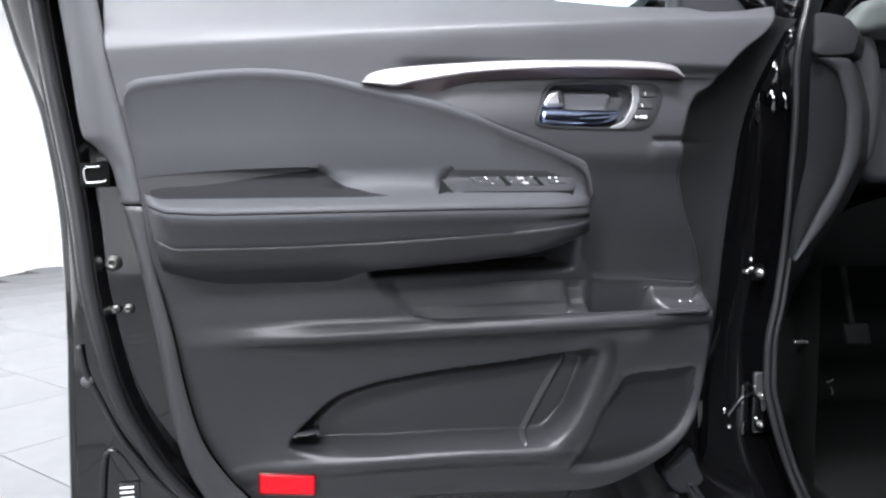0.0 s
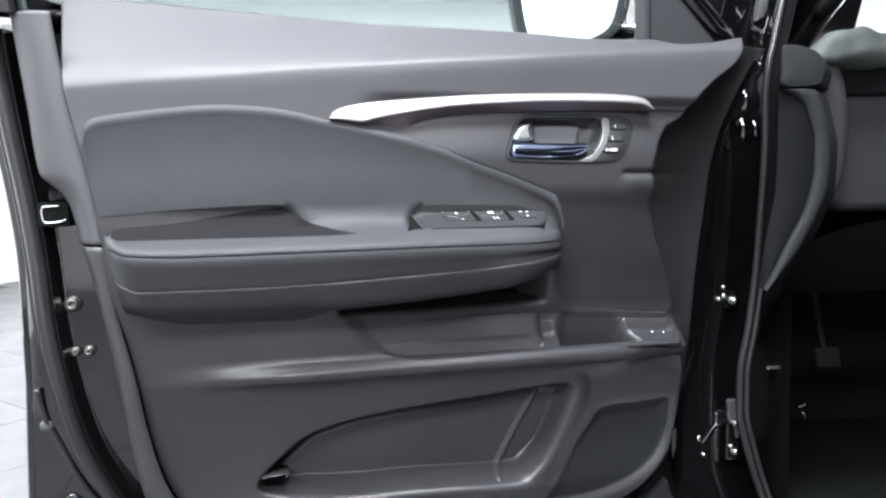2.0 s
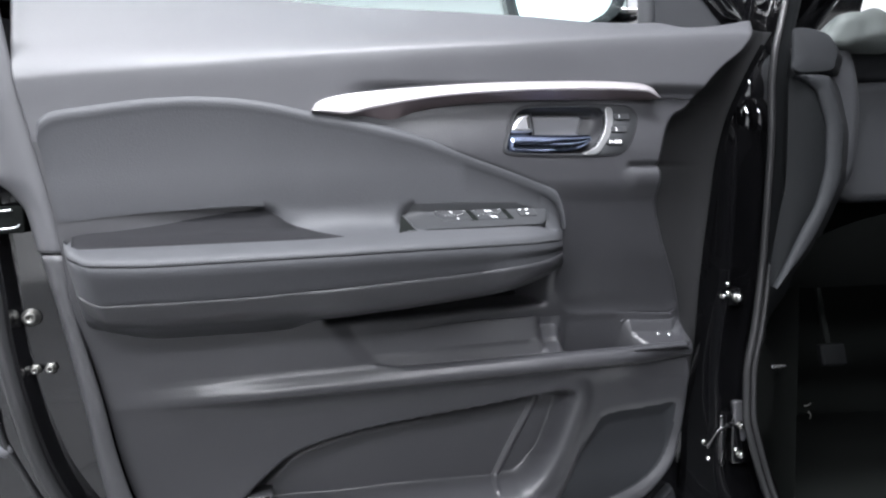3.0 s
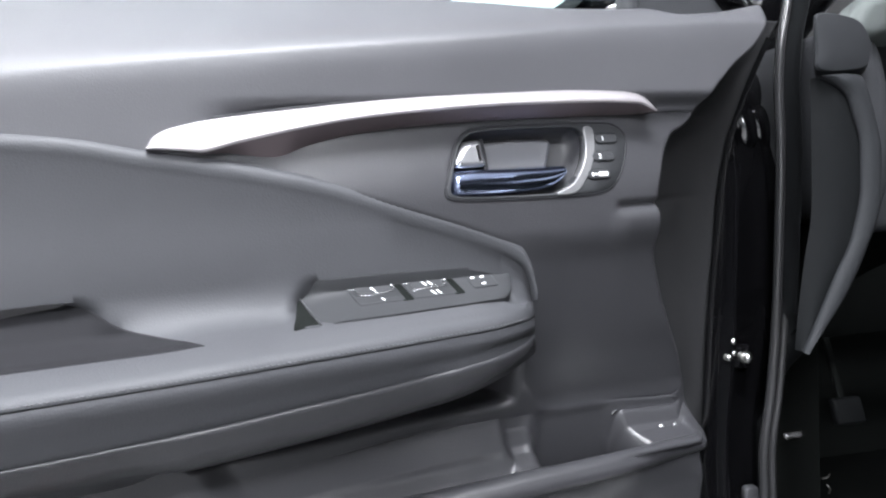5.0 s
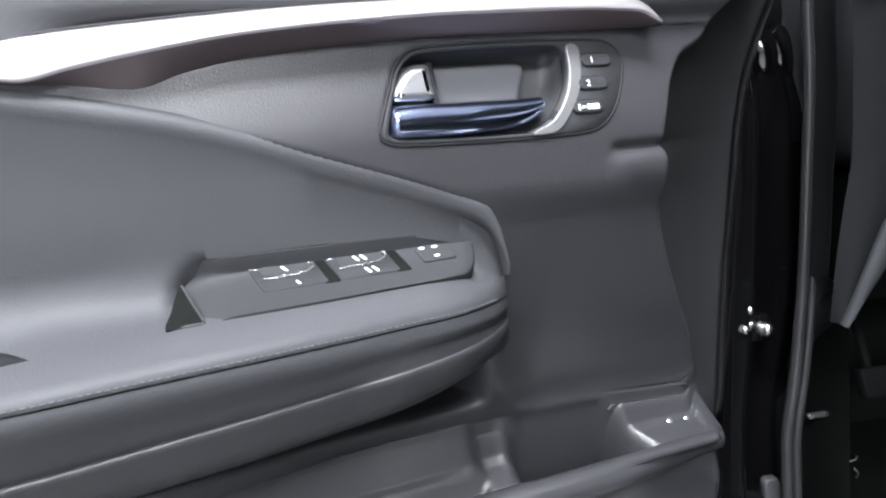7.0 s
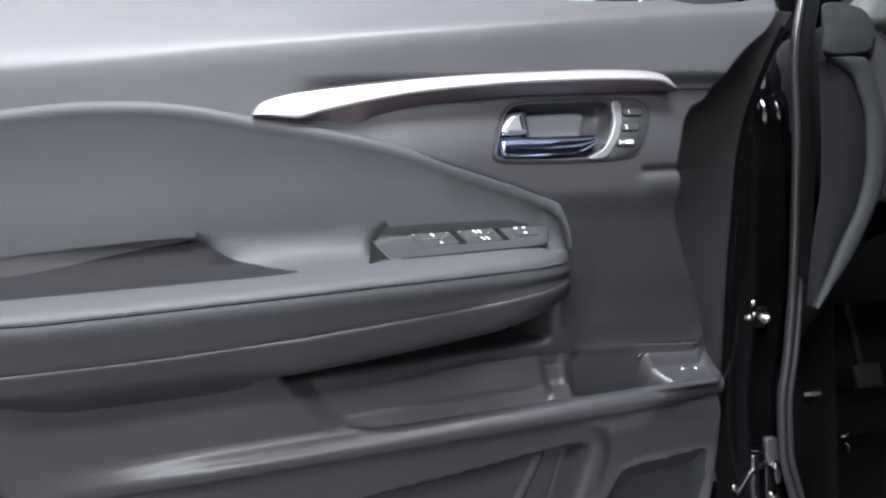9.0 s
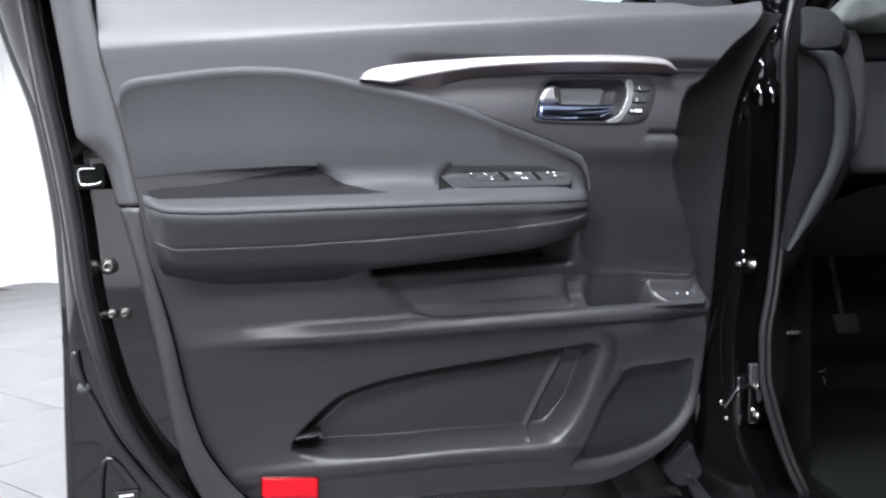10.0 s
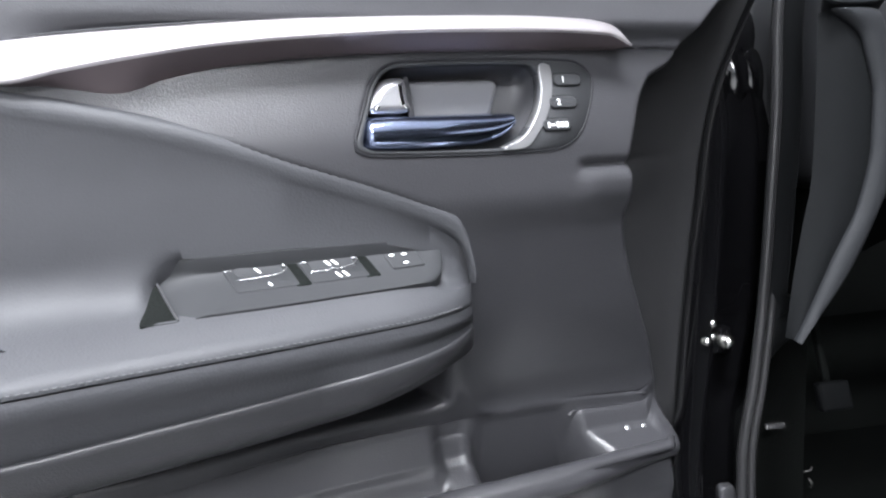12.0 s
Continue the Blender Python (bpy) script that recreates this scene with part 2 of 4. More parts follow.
def along(pts, count=40):
    """A smooth open path through 3D points."""
    p = np.array(pts, float)
    k = np.r_[0, np.cumsum(np.linalg.norm(np.diff(p, axis=0), axis=1))]
    at = np.linspace(0, k[-1], count)
    return np.stack([curve(*zip(k, p[:, n]))(at) for n in range(3)], 1)


def block(name, x0, x1, y0, y1, z0, z1, material, bevel=0.004):
    bm = bmesh.new()
    bmesh.ops.create_cube(bm, size=1, matrix=Matrix.Translation(((x0 + x1) / 2, (y0 + y1) / 2, (z0 + z1) / 2)) @ Matrix.Diagonal((x1 - x0, y1 - y0, z1 - z0, 1)))
    if bevel:
        bmesh.ops.bevel(bm, geom=list(bm.edges), offset=bevel, segments=3, affect="EDGES", profile=0.5)
    me = bpy.data.meshes.new(name)
    bm.to_mesh(me)
    bm.free()
    me.materials.append(material)
    me.polygons.foreach_set("use_smooth", [True] * len(me.polygons))
    me.set_sharp_from_angle(angle=radians(50))
    return me


def lathe(name, profile, material, m=Matrix(), sides=20):
    """A turned piece: (radius, height) pairs round the local z, laid by m."""
    a = np.linspace(0, 2 * math.pi, sides, endpoint=False)
    rings = [[m @ Vector((r * math.cos(q), r * math.sin(q), h)) for q in a] for r, h in profile]
    return rings_mesh(name, rings, material)


def thick(ob, t, offset=-1):
    s = ob.modifiers.new("solid", "SOLIDIFY")
    s.thickness, s.offset = t, offset
    return ob


def lettering(name, text, size, parent, material, at, u, v, h):
    """Raised characters on a plate, converted to a mesh."""
    font = bpy.data.curves.new(name, "FONT")
    font.body, font.size, font.extrude = text, size, 0.0002
    font.align_x, font.align_y = "CENTER", "CENTER"
    tmp = new(name + "_tmp", font)
    me = bpy.data.meshes.new_from_object(tmp.evaluated_get(bpy.context.evaluated_depsgraph_get()))
    bpy.data.objects.remove(tmp)
    for vert in me.vertices:
        vert.co = at(u + vert.co.x, v + vert.co.y, h + vert.co.z)
    me.materials.clear()
    me.materials.append(material)
    return part(name, me, parent)


def inside_depth(poly, U, V):
    """Distance from an outline, positive inside it."""
    p = np.asarray(poly, float)
    best = np.full(U.shape, 9.0)
    odd = np.zeros(U.shape, bool)
    for a, b in zip(p, np.roll(p, -1, 0)):
        d = b - a
        s = np.clip(((U - a[0]) * d[0] + (V - a[1]) * d[1]) / max(d @ d, 1e-12), 0, 1)
        best = np.minimum(best, np.hypot(U - a[0] - s * d[0], V - a[1] - s * d[1]))
        cross = (a[1] > V) != (b[1] > V)
        odd ^= cross & (U < (b[0] - a[0]) * (V - a[1]) / (b[1] - a[1] + 1e-12) + a[0])
    return np.where(odd, best, -best)


# ---- the room ----
def room():
    floor = part("floor", block("floor", -5.1, 5.0, -5.0, 9.3, -0.2, -0.012, GROUT, 0))
    tagged(floor, "light grey tiled studio floor under the car", "floor", kind="structure")
    # East and south walls and the ceiling are unseen, added for bounced light.
    for name, b in (("wall_west", (-5.3, -5.1, -5.2, 9.5)), ("wall_east", (5.0, 5.2, -5.2, 9.5)), ("wall_north", (-5.1, 5.0, 9.3, 9.5)), ("wall_south", (-5.1, 5.0, -5.2, -5.0))):
        w = part(name, block(name, *b, -0.2, CEILING, WALL, 0))
        tagged(w, "plain white painted studio wall", "wall", kind="structure")
    c = part("ceiling", block("ceiling", -5.3, 5.2, -5.2, 9.5, CEILING, CEILING + 0.2, CEIL, 0))
    tagged(c, "plain white studio ceiling", "ceiling", kind="structure")
    return floor


FLOOR = room()
first = None
# Every lamp gets a fixture, the ones added for whiter walls too.
for x, y, _ in LAMPS:
    if first is None:
        first = thing("ceiling_light", "white rectangular ceiling light with glowing diffuser", "ceiling light", pose(x, y, CEILING), "ceiling lights")
        part("housing", block("housing", -0.79, 0.79, -0.34, 0.34, -0.05, 0.0, CEIL, 0.01), first)
        part("diffuser", block("diffuser", -0.75, 0.75, -0.30, 0.30, -0.062, -0.05, LED, 0.003), first, "glowing white diffuser")
    else:
        copy_thing(first, pose(x, y, CEILING))

# ---- the open door ----
DOOR = thing("car_door", "open black car door, inner side with black trim panel", "car door", pose(0, 1.16, 0, 0, 0, 12))

rear = curve((1.32, -0.478), (1.247, -0.469), (1.183, -0.460), (1.094, -0.441), (1.014, -0.426), (0.957, -0.418), (0.891, -0.411), (0.780, -0.388),
             (0.682, -0.369), (0.599, -0.345), (0.521, -0.303), (0.44, -0.24))
front = curve((1.30, 0.640), (1.255, 0.602), (1.231, 0.566), (1.197, 0.532), (1.160, 0.505), (1.141, 0.476), (1.10, 0.453), (1.055, 0.442), (1.006, 0.4425), (0.952, 0.458),
              (0.902, 0.482), (0.861, 0.504), (0.799, 0.525), (0.758, 0.530), (0.655, 0.522), (0.573, 0.506), (0.51, 0.455), (0.47, 0.38), (0.44, 0.30))
front_back = curve((1.30, 0.745), (1.26, 0.718), (1.195, 0.680), (1.13, 0.650), (1.06, 0.632), (1.0, 0.624), (0.93, 0.613), (0.856, 0.604), (0.78, 0.597), (0.70, 0.589),
                   (0.628, 0.576), (0.515, 0.52), (0.44, 0.42))
belt = curve((-0.48, 1.178), (-0.361, 1.191), (-0.246, 1.201), (-0.124, 1.214), (0.048, 1.229), (0.232, 1.242), (0.359, 1.253), (0.6, 1.266))
ledge = curve((-0.50, 1.329), (-0.324, 1.320), (-0.154, 1.311), (0.03, 1.302), (0.12, 1.298), (0.25, 1.291), (0.37, 1.281), (0.42, 1.281), (0.46, 1.283), (0.505, 1.275), (0.56, 1.279), (0.64, 1.294))

POCKET = ring([(-0.212, 0.562), (-0.176, 0.603), (-0.139, 0.637), (-0.101, 0.653), (-0.045, 0.667), (0.052, 0.679), (0.152, 0.687), (0.255, 0.697), (0.300, 0.703),
               (0.326, 0.690), (0.310, 0.638), (0.283, 0.580), (0.250, 0.541), (0.208, 0.526), (0.050, 0.522), (-0.095, 0.525), (-0.196, 0.541)], 90)
SPEAKER = ring([(0.300, 0.560), (0.347, 0.644), (0.375, 0.663), (0.45, 0.668), (0.512, 0.667), (0.518, 0.624), (0.502, 0.561), (0.457, 0.517), (0.401, 0.493),
                (0.345, 0.481), (0.290, 0.478), (0.262, 0.490)], 80)


BEZ = ring([(0.181, 1.087), (0.194, 1.120), (0.201, 1.135), (0.213, 1.147), (0.232, 1.151), (0.292, 1.1525), (0.372, 1.152), (0.392, 1.148), (0.401, 1.137), (0.399, 1.122),
            (0.386, 1.095), (0.373, 1.081), (0.356, 1.075), (0.317, 1.0735), (0.25, 1.0745), (0.196, 1.077), (0.185, 1.080)], 96)
OPEN = ring([(0.187, 1.089), (0.197, 1.118), (0.204, 1.133), (0.214, 1.1435), (0.232, 1.147), (0.280, 1.1485), (0.332, 1.1485), (0.345, 1.145), (0.3495, 1.135), (0.347, 1.120),
             (0.340, 1.105), (0.325, 1.087), (0.312, 1.079), (0.300, 1.0775), (0.25, 1.0785), (0.198, 1.081), (0.189, 1.084)], 96)


pad_top = curve((-0.426, 1.112), (-0.420, 1.131), (-0.403, 1.142), (-0.365, 1.149), (-0.287, 1.160), (-0.248, 1.162), (-0.208, 1.161), (-0.159, 1.156), (-0.092, 1.142),
                (-0.040, 1.132), (0.049, 1.111), (0.141, 1.080), (0.238, 1.044), (0.270, 1.027), (0.281, 1.008), (0.286, 0.985))


def mixed(paths, q):
    """A cross-section path of (q, w, v) read at q."""
    a = np.array(paths)
    return np.interp(q, a[:, 0], a[:, 1]), np.interp(q, a[:, 0], a[:, 2])


LIP = [(0, -0.009, 0.757), (0.05, -0.0145, 0.7605), (0.10, -0.0195, 0.7625)]
TRAY = LIP + [(0.16, -0.021, 0.759), (0.25, -0.024, 0.757), (0.36, -0.029, 0.766), (0.42, -0.034, 0.778), (0.5, -0.040, 0.784), (0.9, -0.052, 0.813), (1, -0.054, 0.8195)]
CUP = LIP + [(0.16, -0.025, 0.750), (0.3, -0.033, 0.705), (0.36, -0.042, 0.700), (0.55, -0.078, 0.700), (0.60, -0.080, 0.708), (0.66, -0.078, 0.722), (0.9, -0.062, 0.806), (1, -0.057, 0.8195)]
PLATE = LIP + [(0.16, -0.020, 0.762), (0.5, -0.043, 0.775), (0.60, -0.050, 0.782), (0.66, -0.053, 0.793), (0.70, -0.055, 0.801), (0.76, -0.0575, 0.803), (0.84, -0.058, 0.808), (1, -0.057, 0.8195)]
rim_drop = curve((0.29, 0.0), (0.36, -0.001), (0.42, -0.005), (0.48, -0.011), (0.56, -0.018))


def panel_mesh():
    vs = np.r_[np.arange(0.445, 0.75, 0.0024), np.arange(0.7515, 0.822, 0.0013), np.arange(0.824, 1.301, 0.0026)]
    nu, nw = 380, 30
    V = np.repeat(vs[:, None], nu + nw, 1)
    s = np.r_[np.linspace(0, 1, nu), np.ones(nw)]
    q = np.r_[np.zeros(nu), np.linspace(0, 1, nw + 1)[1:]]
    U0 = rear(V) + (front(V) - rear(V)) * s
    U = U0 + (front_back(V) - front(V)) * q
    V = np.where(V > 1.1, 1.1 + (V - 1.1) * (ledge(U) - 1.1) / 0.2, V)
    left = curve((0.44, -0.05), (0.455, -0.030), (0.47, -0.024), (0.495, -0.024), (0.512, -0.014), (0.522, -0.012), (0.535, -0.020), (0.56, -0.026), (0.70, -0.036), (0.72, -0.031), (0.734, -0.020), (0.742, -0.0065), (0.748, -0.0040),
                 (0.757, -0.0090), (0.768, -0.0165), (0.776, -0.0185), (0.81, -0.0185), (0.85, -0.018), (0.88, -0.013), (0.93, 0.0), (1.3, 0.0))
    right = curve((0.44, -0.05), (0.455, -0.032), (0.47, -0.026), (0.525, -0.020), (0.60, -0.028), (0.70, -0.030), (0.732, -0.022), (0.741, -0.0075), (0.748, -0.0050), (0.757, -0.009), (0.775, -0.03),
                  (0.815, -0.058), (0.86, -0.046), (0.92, -0.026), (1.0, -0.006), (1.05, 0.007), (1.065, 0.008), (1.10, 0.003), (1.15, -0.009), (1.165, -0.009), (1.185, 0.0), (1.3, -0.006))
    k = smooth(0.20, 0.34, U0)
    W = left(V) * (1 - k) + right(V) * k
    # the field round the handle leans back towards the trim strip
    k = smooth(-0.06, 0.05, U0) * smooth(1.0, 1.04, V) * smooth(1.186, 1.166, V)
    W += (handle_zone(V) - W) * k
    W -= 0.014 * smooth(0.006, 0.014, pad_top(U0) - V) * smooth(0.275, 0.262, U0) * smooth(0.96, 1.0, V)
    W -= 0.022 * smooth(0.37, 0.53, U0) * smooth(0.82, 0.78, V) * smooth(0.70, 0.745, V)
    # the lip of the tray dies out towards the rear
    plain = curve((0.44, -0.05), (0.46, -0.03), (0.6, -0.026), (0.8, -0.018), (0.93, 0.0), (1.3, 0.0))
    W += (plain(V) - W) * (1 - smooth(-0.38, -0.14, U0))
    # shoulder under the window
    d = V - belt(U0)
    W += 0.007 * np.exp(-np.maximum(-d, 0) / 0.02) - np.minimum(1.25, 0.100 / (ledge(U0) - belt(U0))) * 0.009 * np.log1p(np.exp(np.clip(d / 0.009, -30, 30)))
    # map pocket: a hard upper edge, a wide sloping lower one
    dep = inside_depth(POCKET, U0, V)
    low = smooth(0.60, 0.54, V + 0.0 * U0) * smooth(-0.23, -0.12, U0) + smooth(0.20, 0.30, U0 - 0.25 * (V - 0.6))
    wide = 0.007 + 0.021 * np.clip(low, 0, 1)
    W -= 0.042 * smooth(0, 1, dep / wide) + 0.016 * (1 - np.clip(low, 0, 1)) * smooth(0.0, 0.004, dep) * smooth(0.03, 0.008, dep)
    W += 0.006 * smooth(0.024, 0.0, np.abs(dep + 0.004)) * np.clip(low, 0, 1)
    # crease across the pocket
    a, b = np.array((0.266, 0.680)), np.array((0.186, 0.536))
    g = np.clip(((U0 - a[0]) * (b - a)[0] + (V - a[1]) * (b - a)[1]) / ((b - a) @ (b - a)), 0, 1)
    W += 0.007 * smooth(0.0055, 0.001, np.hypot(U0 - a[0] - g * (b - a)[0], V - a[1] - g * (b - a)[1]))
    W -= 0.036 * smooth(-0.004, -0.001, inside_depth(np.stack([handle_u(OPEN[:, 0]), OPEN[:, 1]], 1), U0, V))
    # speaker field
    V0 = V.copy()
    W -= 0.010 * smooth(0, 1, inside_depth(SPEAKER, U0, V) / (0.020 + 0.018 * smooth(0.58, 0.64, V)))
    # seam between the upper and lower panel ahead of the trim strip, and the notch below it
    W -= 0.004 * smooth(0.003, 0.0008, np.abs(V - 1.163)) * smooth(0.42, 0.43, U0)
    W -= 0.006 * smooth(0.0065, 0.003, np.abs(V - 1.058)) * smooth(0.385, 0.40, U)
    W += 0.005 * smooth(1.054, 1.044, V) * smooth(1.005, 1.042, V) * smooth(0.375, 0.41, U)
    # the tray, the cup and the sloping plate
    edge = curve((0.757, 0.02), (0.768, -0.006), (0.773, -0.026), (0.786, -0.047), (0.818, -0.074), (0.847, -0.087))(V)
    kt = smooth(0.0, 0.034, U0 - edge) * smooth(0.88, 0.84, V) * smooth(0.0, 0.022, front(V) - U0) * (0.3 + 0.7 * smooth(-0.04, 0.18, U0))
    row = np.clip((V - 0.757) / 0.058, 0, 1)
    wt, vt = mixed(TRAY, row)
    wc, vc = mixed(CUP, row)
    wp, vp = mixed(PLATE, row)
    cup = smooth(0.284, 0.318, U0)
    plate = np.maximum(smooth(0.250, 0.268, U0) * smooth(0.306, 0.284, U0), smooth(0.392, 0.416, U0 - 0.040 * (1 - row)))
    ws, vsn = wt + (wc - wt) * cup, vt + (vc - vt) * cup
    ws, vsn = ws + (wp - ws) * plate, vsn + (vp - vsn) * plate
    inside = (V >= 0.757) & (V <= 0.8151)
    over = V > 0.8151
    W = np.where(inside, W + (ws - W) * kt, W)
    W = np.where(over, W + (np.minimum(W, -0.055 + 0.42 * (V - 0.815)) - W) * kt, W)
    V = np.where(inside, V + (vsn + rim_drop(U0) * row - V) * kt, np.where(over, V + (0.0045 + rim_drop(U0)) * kt * smooth(0.87, 0.8151, V), V))
    # the lower half leans outwards, away from the cabin
    lean = 0.20 * np.maximum(0.742 - V, 0)
    grow = 1 + lean / 1.14
    W, U, V = W - lean, U * grow, 1.028 + (V - 1.028) * grow + lift(U0, V)
    # a deep slot under the armrest
    W -= 0.08 * smooth(-0.088, -0.072, U0) * smooth(0.28, 0.24, U0) * smooth(0.834, 0.848, V) * smooth(0.925, 0.905, V)
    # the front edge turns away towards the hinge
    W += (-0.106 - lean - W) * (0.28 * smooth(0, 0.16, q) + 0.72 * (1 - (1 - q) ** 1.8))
    # Past the front edge a darker plastic paints the shade.
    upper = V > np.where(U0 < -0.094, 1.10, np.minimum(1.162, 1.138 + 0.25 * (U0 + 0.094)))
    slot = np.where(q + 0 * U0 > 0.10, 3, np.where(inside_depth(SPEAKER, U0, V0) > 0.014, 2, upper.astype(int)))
    return grid_mesh("trim_panel", np.stack([U, -W, V], -1), [PLASTIC, UPPER, DASH_SIDE, EDGE_SHADED], slot[:-1, :-1].ravel().tolist())


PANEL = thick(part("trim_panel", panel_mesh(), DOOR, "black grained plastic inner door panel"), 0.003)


# rear flange strips beside the panel
def strip(name, a, b, v0, v1, material, label):
    vs = np.linspace(v0, v1, 60)
    rows = []
    for v in vs:
        u0, u1 = float(rear(v)), float(a(v))
        w0, w1 = -0.004, b
        rows.append([low_frame(u0 + (u1 - u0) * s, v, w0 + (w1 - w0) * s ** 2 + 0.004 * math.sin(math.pi * s)) for s in np.linspace(-0.04, 1, 12)])
    return thick(part(name, grid_mesh(name, rows, material), DOOR, label), 0.004)


strip_up = curve((1.285, -0.529), (1.250, -0.525), (1.158, -0.514), (1.063, -0.503), (1.039, -0.480), (1.015, -0.465), (0.961, -0.454))
strip_lo = curve((0.958, -0.450), (0.889, -0.435), (0.759, -0.412), (0.669, -0.397), (0.577, -0.377), (0.496, -0.340), (0.44, -0.29))
strip("rear_garnish", strip_up, -0.03, 0.9605, 1.285, GREY_TRIM, "grey plastic garnish on the rear door edge")
strip("rear_flange", strip_lo, -0.024, 0.44, 0.957, PLASTIC_SOFT, "black plastic flange on the rear door edge")


# painted shell with the shut face
def shell_mesh():
    inner = curve((1.40, -0.560), (1.257, -0.545), (1.138, -0.531), (1.015, -0.513), (0.930, -0.504), (0.844, -0.498), (0.755, -0.484), (0.662, -0.458), (0.564, -0.408), (0.500, -0.362), (0.40, -0.28), (0.3, -0.2))
    outer = curve((1.40, -0.655), (1.211, -0.611), (1.083, -0.576), (0.902, -0.558), (0.573, -0.556), (0.40, -0.552), (0.30, -0.54))
    rows = []
    for v in np.linspace(0.33, 1.27, 76):
        us = float(strip_up(v)) if v > 0.958 else float(strip_lo(v))
        us = max(us, float(inner(v)) + 0.02)
        ui, uo, uf = float(inner(v)), float(outer(v)), float(front_back(max(v, 0.62)))
        mid = ui * 0.4 + uo * 0.6
        prof = [(uf - 0.03, -0.1095), (0.2, -0.1095), (us + 0.06, -0.10), (us + 0.02, -0.050), (us + 0.008, -0.036), (us, -0.034), (us - 0.002, -0.062), (us - 0.006, -0.072), (ui + 0.010, -0.078), (ui + 0.004, -0.066), (ui, -0.055), (ui - 0.006, -0.060), (mid, -0.078),
                (uo + 0.014, -0.086), (uo + 0.010, -0.092), (uo + 0.003, -0.093), (uo, -0.097), (uo + 0.001, -0.102), (uo + 0.02, -0.135), (uo + 0.10, -0.150), (0.1, -0.158), (uf - 0.02, -0.150),
                (uf + 0.012, -0.130), (uf + 0.010, -0.105), (uf - 0.01, -0.095)]
        rows.append([low_frame(a, v, b) if b > -0.11 else face_frame(a, v, b - 0.03) for a, b in prof])
    return grid_mesh("door_shell", rows, PAINT)


SHELL = part("door_shell", shell_mesh(), DOOR, "gloss black painted steel door shell", 35)


def weatherstrip_path(off, w):
    f = curve((1.40, -0.575), (1.257, -0.556), (1.138, -0.541), (1.015, -0.523), (0.930, -0.514), (0.844, -0.508), (0.755, -0.494), (0.662, -0.470), (0.564, -0.422), (0.500, -0.375), (0.42, -0.30))
    return [low_frame(float(f(v)) + off, v, w) for v in np.linspace(0.42, 1.29, 60)]


part("weatherstrip", tube("weatherstrip", weatherstrip_path(-0.008, -0.066), 0.0122, RUBBER, 14), DOOR, "soft black rubber weatherstrip")
part("edge_seal", tube("edge_seal", [(p[0] - 0.012, p[1] + 0.018, p[2]) for p in weatherstrip_path(-0.012, -0.064)], 0.006, RUBBER, 10), DOOR, "thin black rubber edge seal")

part("inner_seal", tube("inner_seal", along([low_frame(*p) for p in ((-0.536, 0.74, -0.078), (-0.527, 0.70, -0.078), (-0.505, 0.655, -0.074), (-0.478, 0.60, -0.070), (-0.440, 0.545, -0.066), (-0.395, 0.495, -0.062), (-0.33, 0.44, -0.058))], 50), 0.0045, RUBBER, 8), DOOR, "thin black drain seal")
part("seal_clip", lathe("seal_clip", [(0.010, -0.006), (0.010, 0.0), (0.007, 0.003), (0.002, 0.004)], GREY_TRIM, Matrix.Translation(low_frame(-0.523, 0.683, -0.076)) @ pose(0, 0, 0, 90, 0, 0), 14), DOOR, "grey plastic seal clip")
EMBOSS = ring([(-0.505, 0.40), (-0.503, 0.50), (-0.497, 0.563), (-0.485, 0.570), (-0.468, 0.555), (-0.440, 0.515), (-0.425, 0.49), (-0.435, 0.475), (-0.448, 0.455), (-0.452, 0.40)], 60)
part("emboss", tube("emboss", [low_frame(a, b, -0.0745) for a, b in np.vstack([EMBOSS, EMBOSS[:1]])], 0.0042, PAINT, 8, False), DOOR, "pressed rim in the painted steel")
STICKER = part("sticker", slab("sticker", box_ring(-0.490, -0.455, 0.44, 0.515, 0.003), -0.08, -0.0695, 0.0004, PAINT), DOOR, "small black label with white print")
for v in (0.508, 0.500, 0.491, 0.482):
    part("marking", slab("marking", box_ring(-0.484, -0.463, v - 0.0016, v + 0.0016, 0.001), -0.071, -0.0690, 0.0002, WHITE_MARK), STICKER)

# latch and fixings on the shut face
LATCH = part("latch", slab("latch", box_ring(-0.512, -0.470, 0.986, 1.022, 0.004), -0.07, -0.042, 0.002, CARPET), DOOR, "black door latch plate")
part("latch_edge", tube("latch_edge", along([face_frame(u, v, -0.040) for u, v in ((-0.482, 1.0165), (-0.502, 1.0155), (-0.5055, 1.010), (-0.5035, 0.995), (-0.498, 0.992), (-0.478, 0.9945), (-0.4745, 0.998))], 40), 0.0017, SATIN, 8), LATCH, "bright metal slot edge")
for n, (u, v, r) in enumerate(((-0.479, 0.868, 0.010), (-0.459, 0.795, 0.007), (-0.478, 0.795, 0.006))):
    m = Matrix.Translation(face_frame(u, v, -0.075)) @ pose(0, 0, 0, 90, 0, 0)
    bolt = part("bolt", lathe("bolt", [(r * 1.25, 0), (r * 1.25, 0.003), (r * 0.9, 0.0035), (r * 0.9, 0.009), (r * 0.75, 0.011), (r * 0.4, 0.011), (r * 0.35, 0.006)], STEEL, m, 6 if n else 18), DOOR, "zinc plated bolt")


# leatherette pad: upper insert running down into the armrest
hole = curve((-0.43, 0.998), (-0.295, 1.008), (-0.168, 1.012), (-0.06, 1.008), (0.3, 1.008))
seam = curve((-0.43, 0.962), (-0.405, 0.956), (-0.377, 0.949), (-0.295, 0.9455), (-0.137, 0.9465), (0.033, 0.947), (0.215, 0.946), (0.29, 0.947))
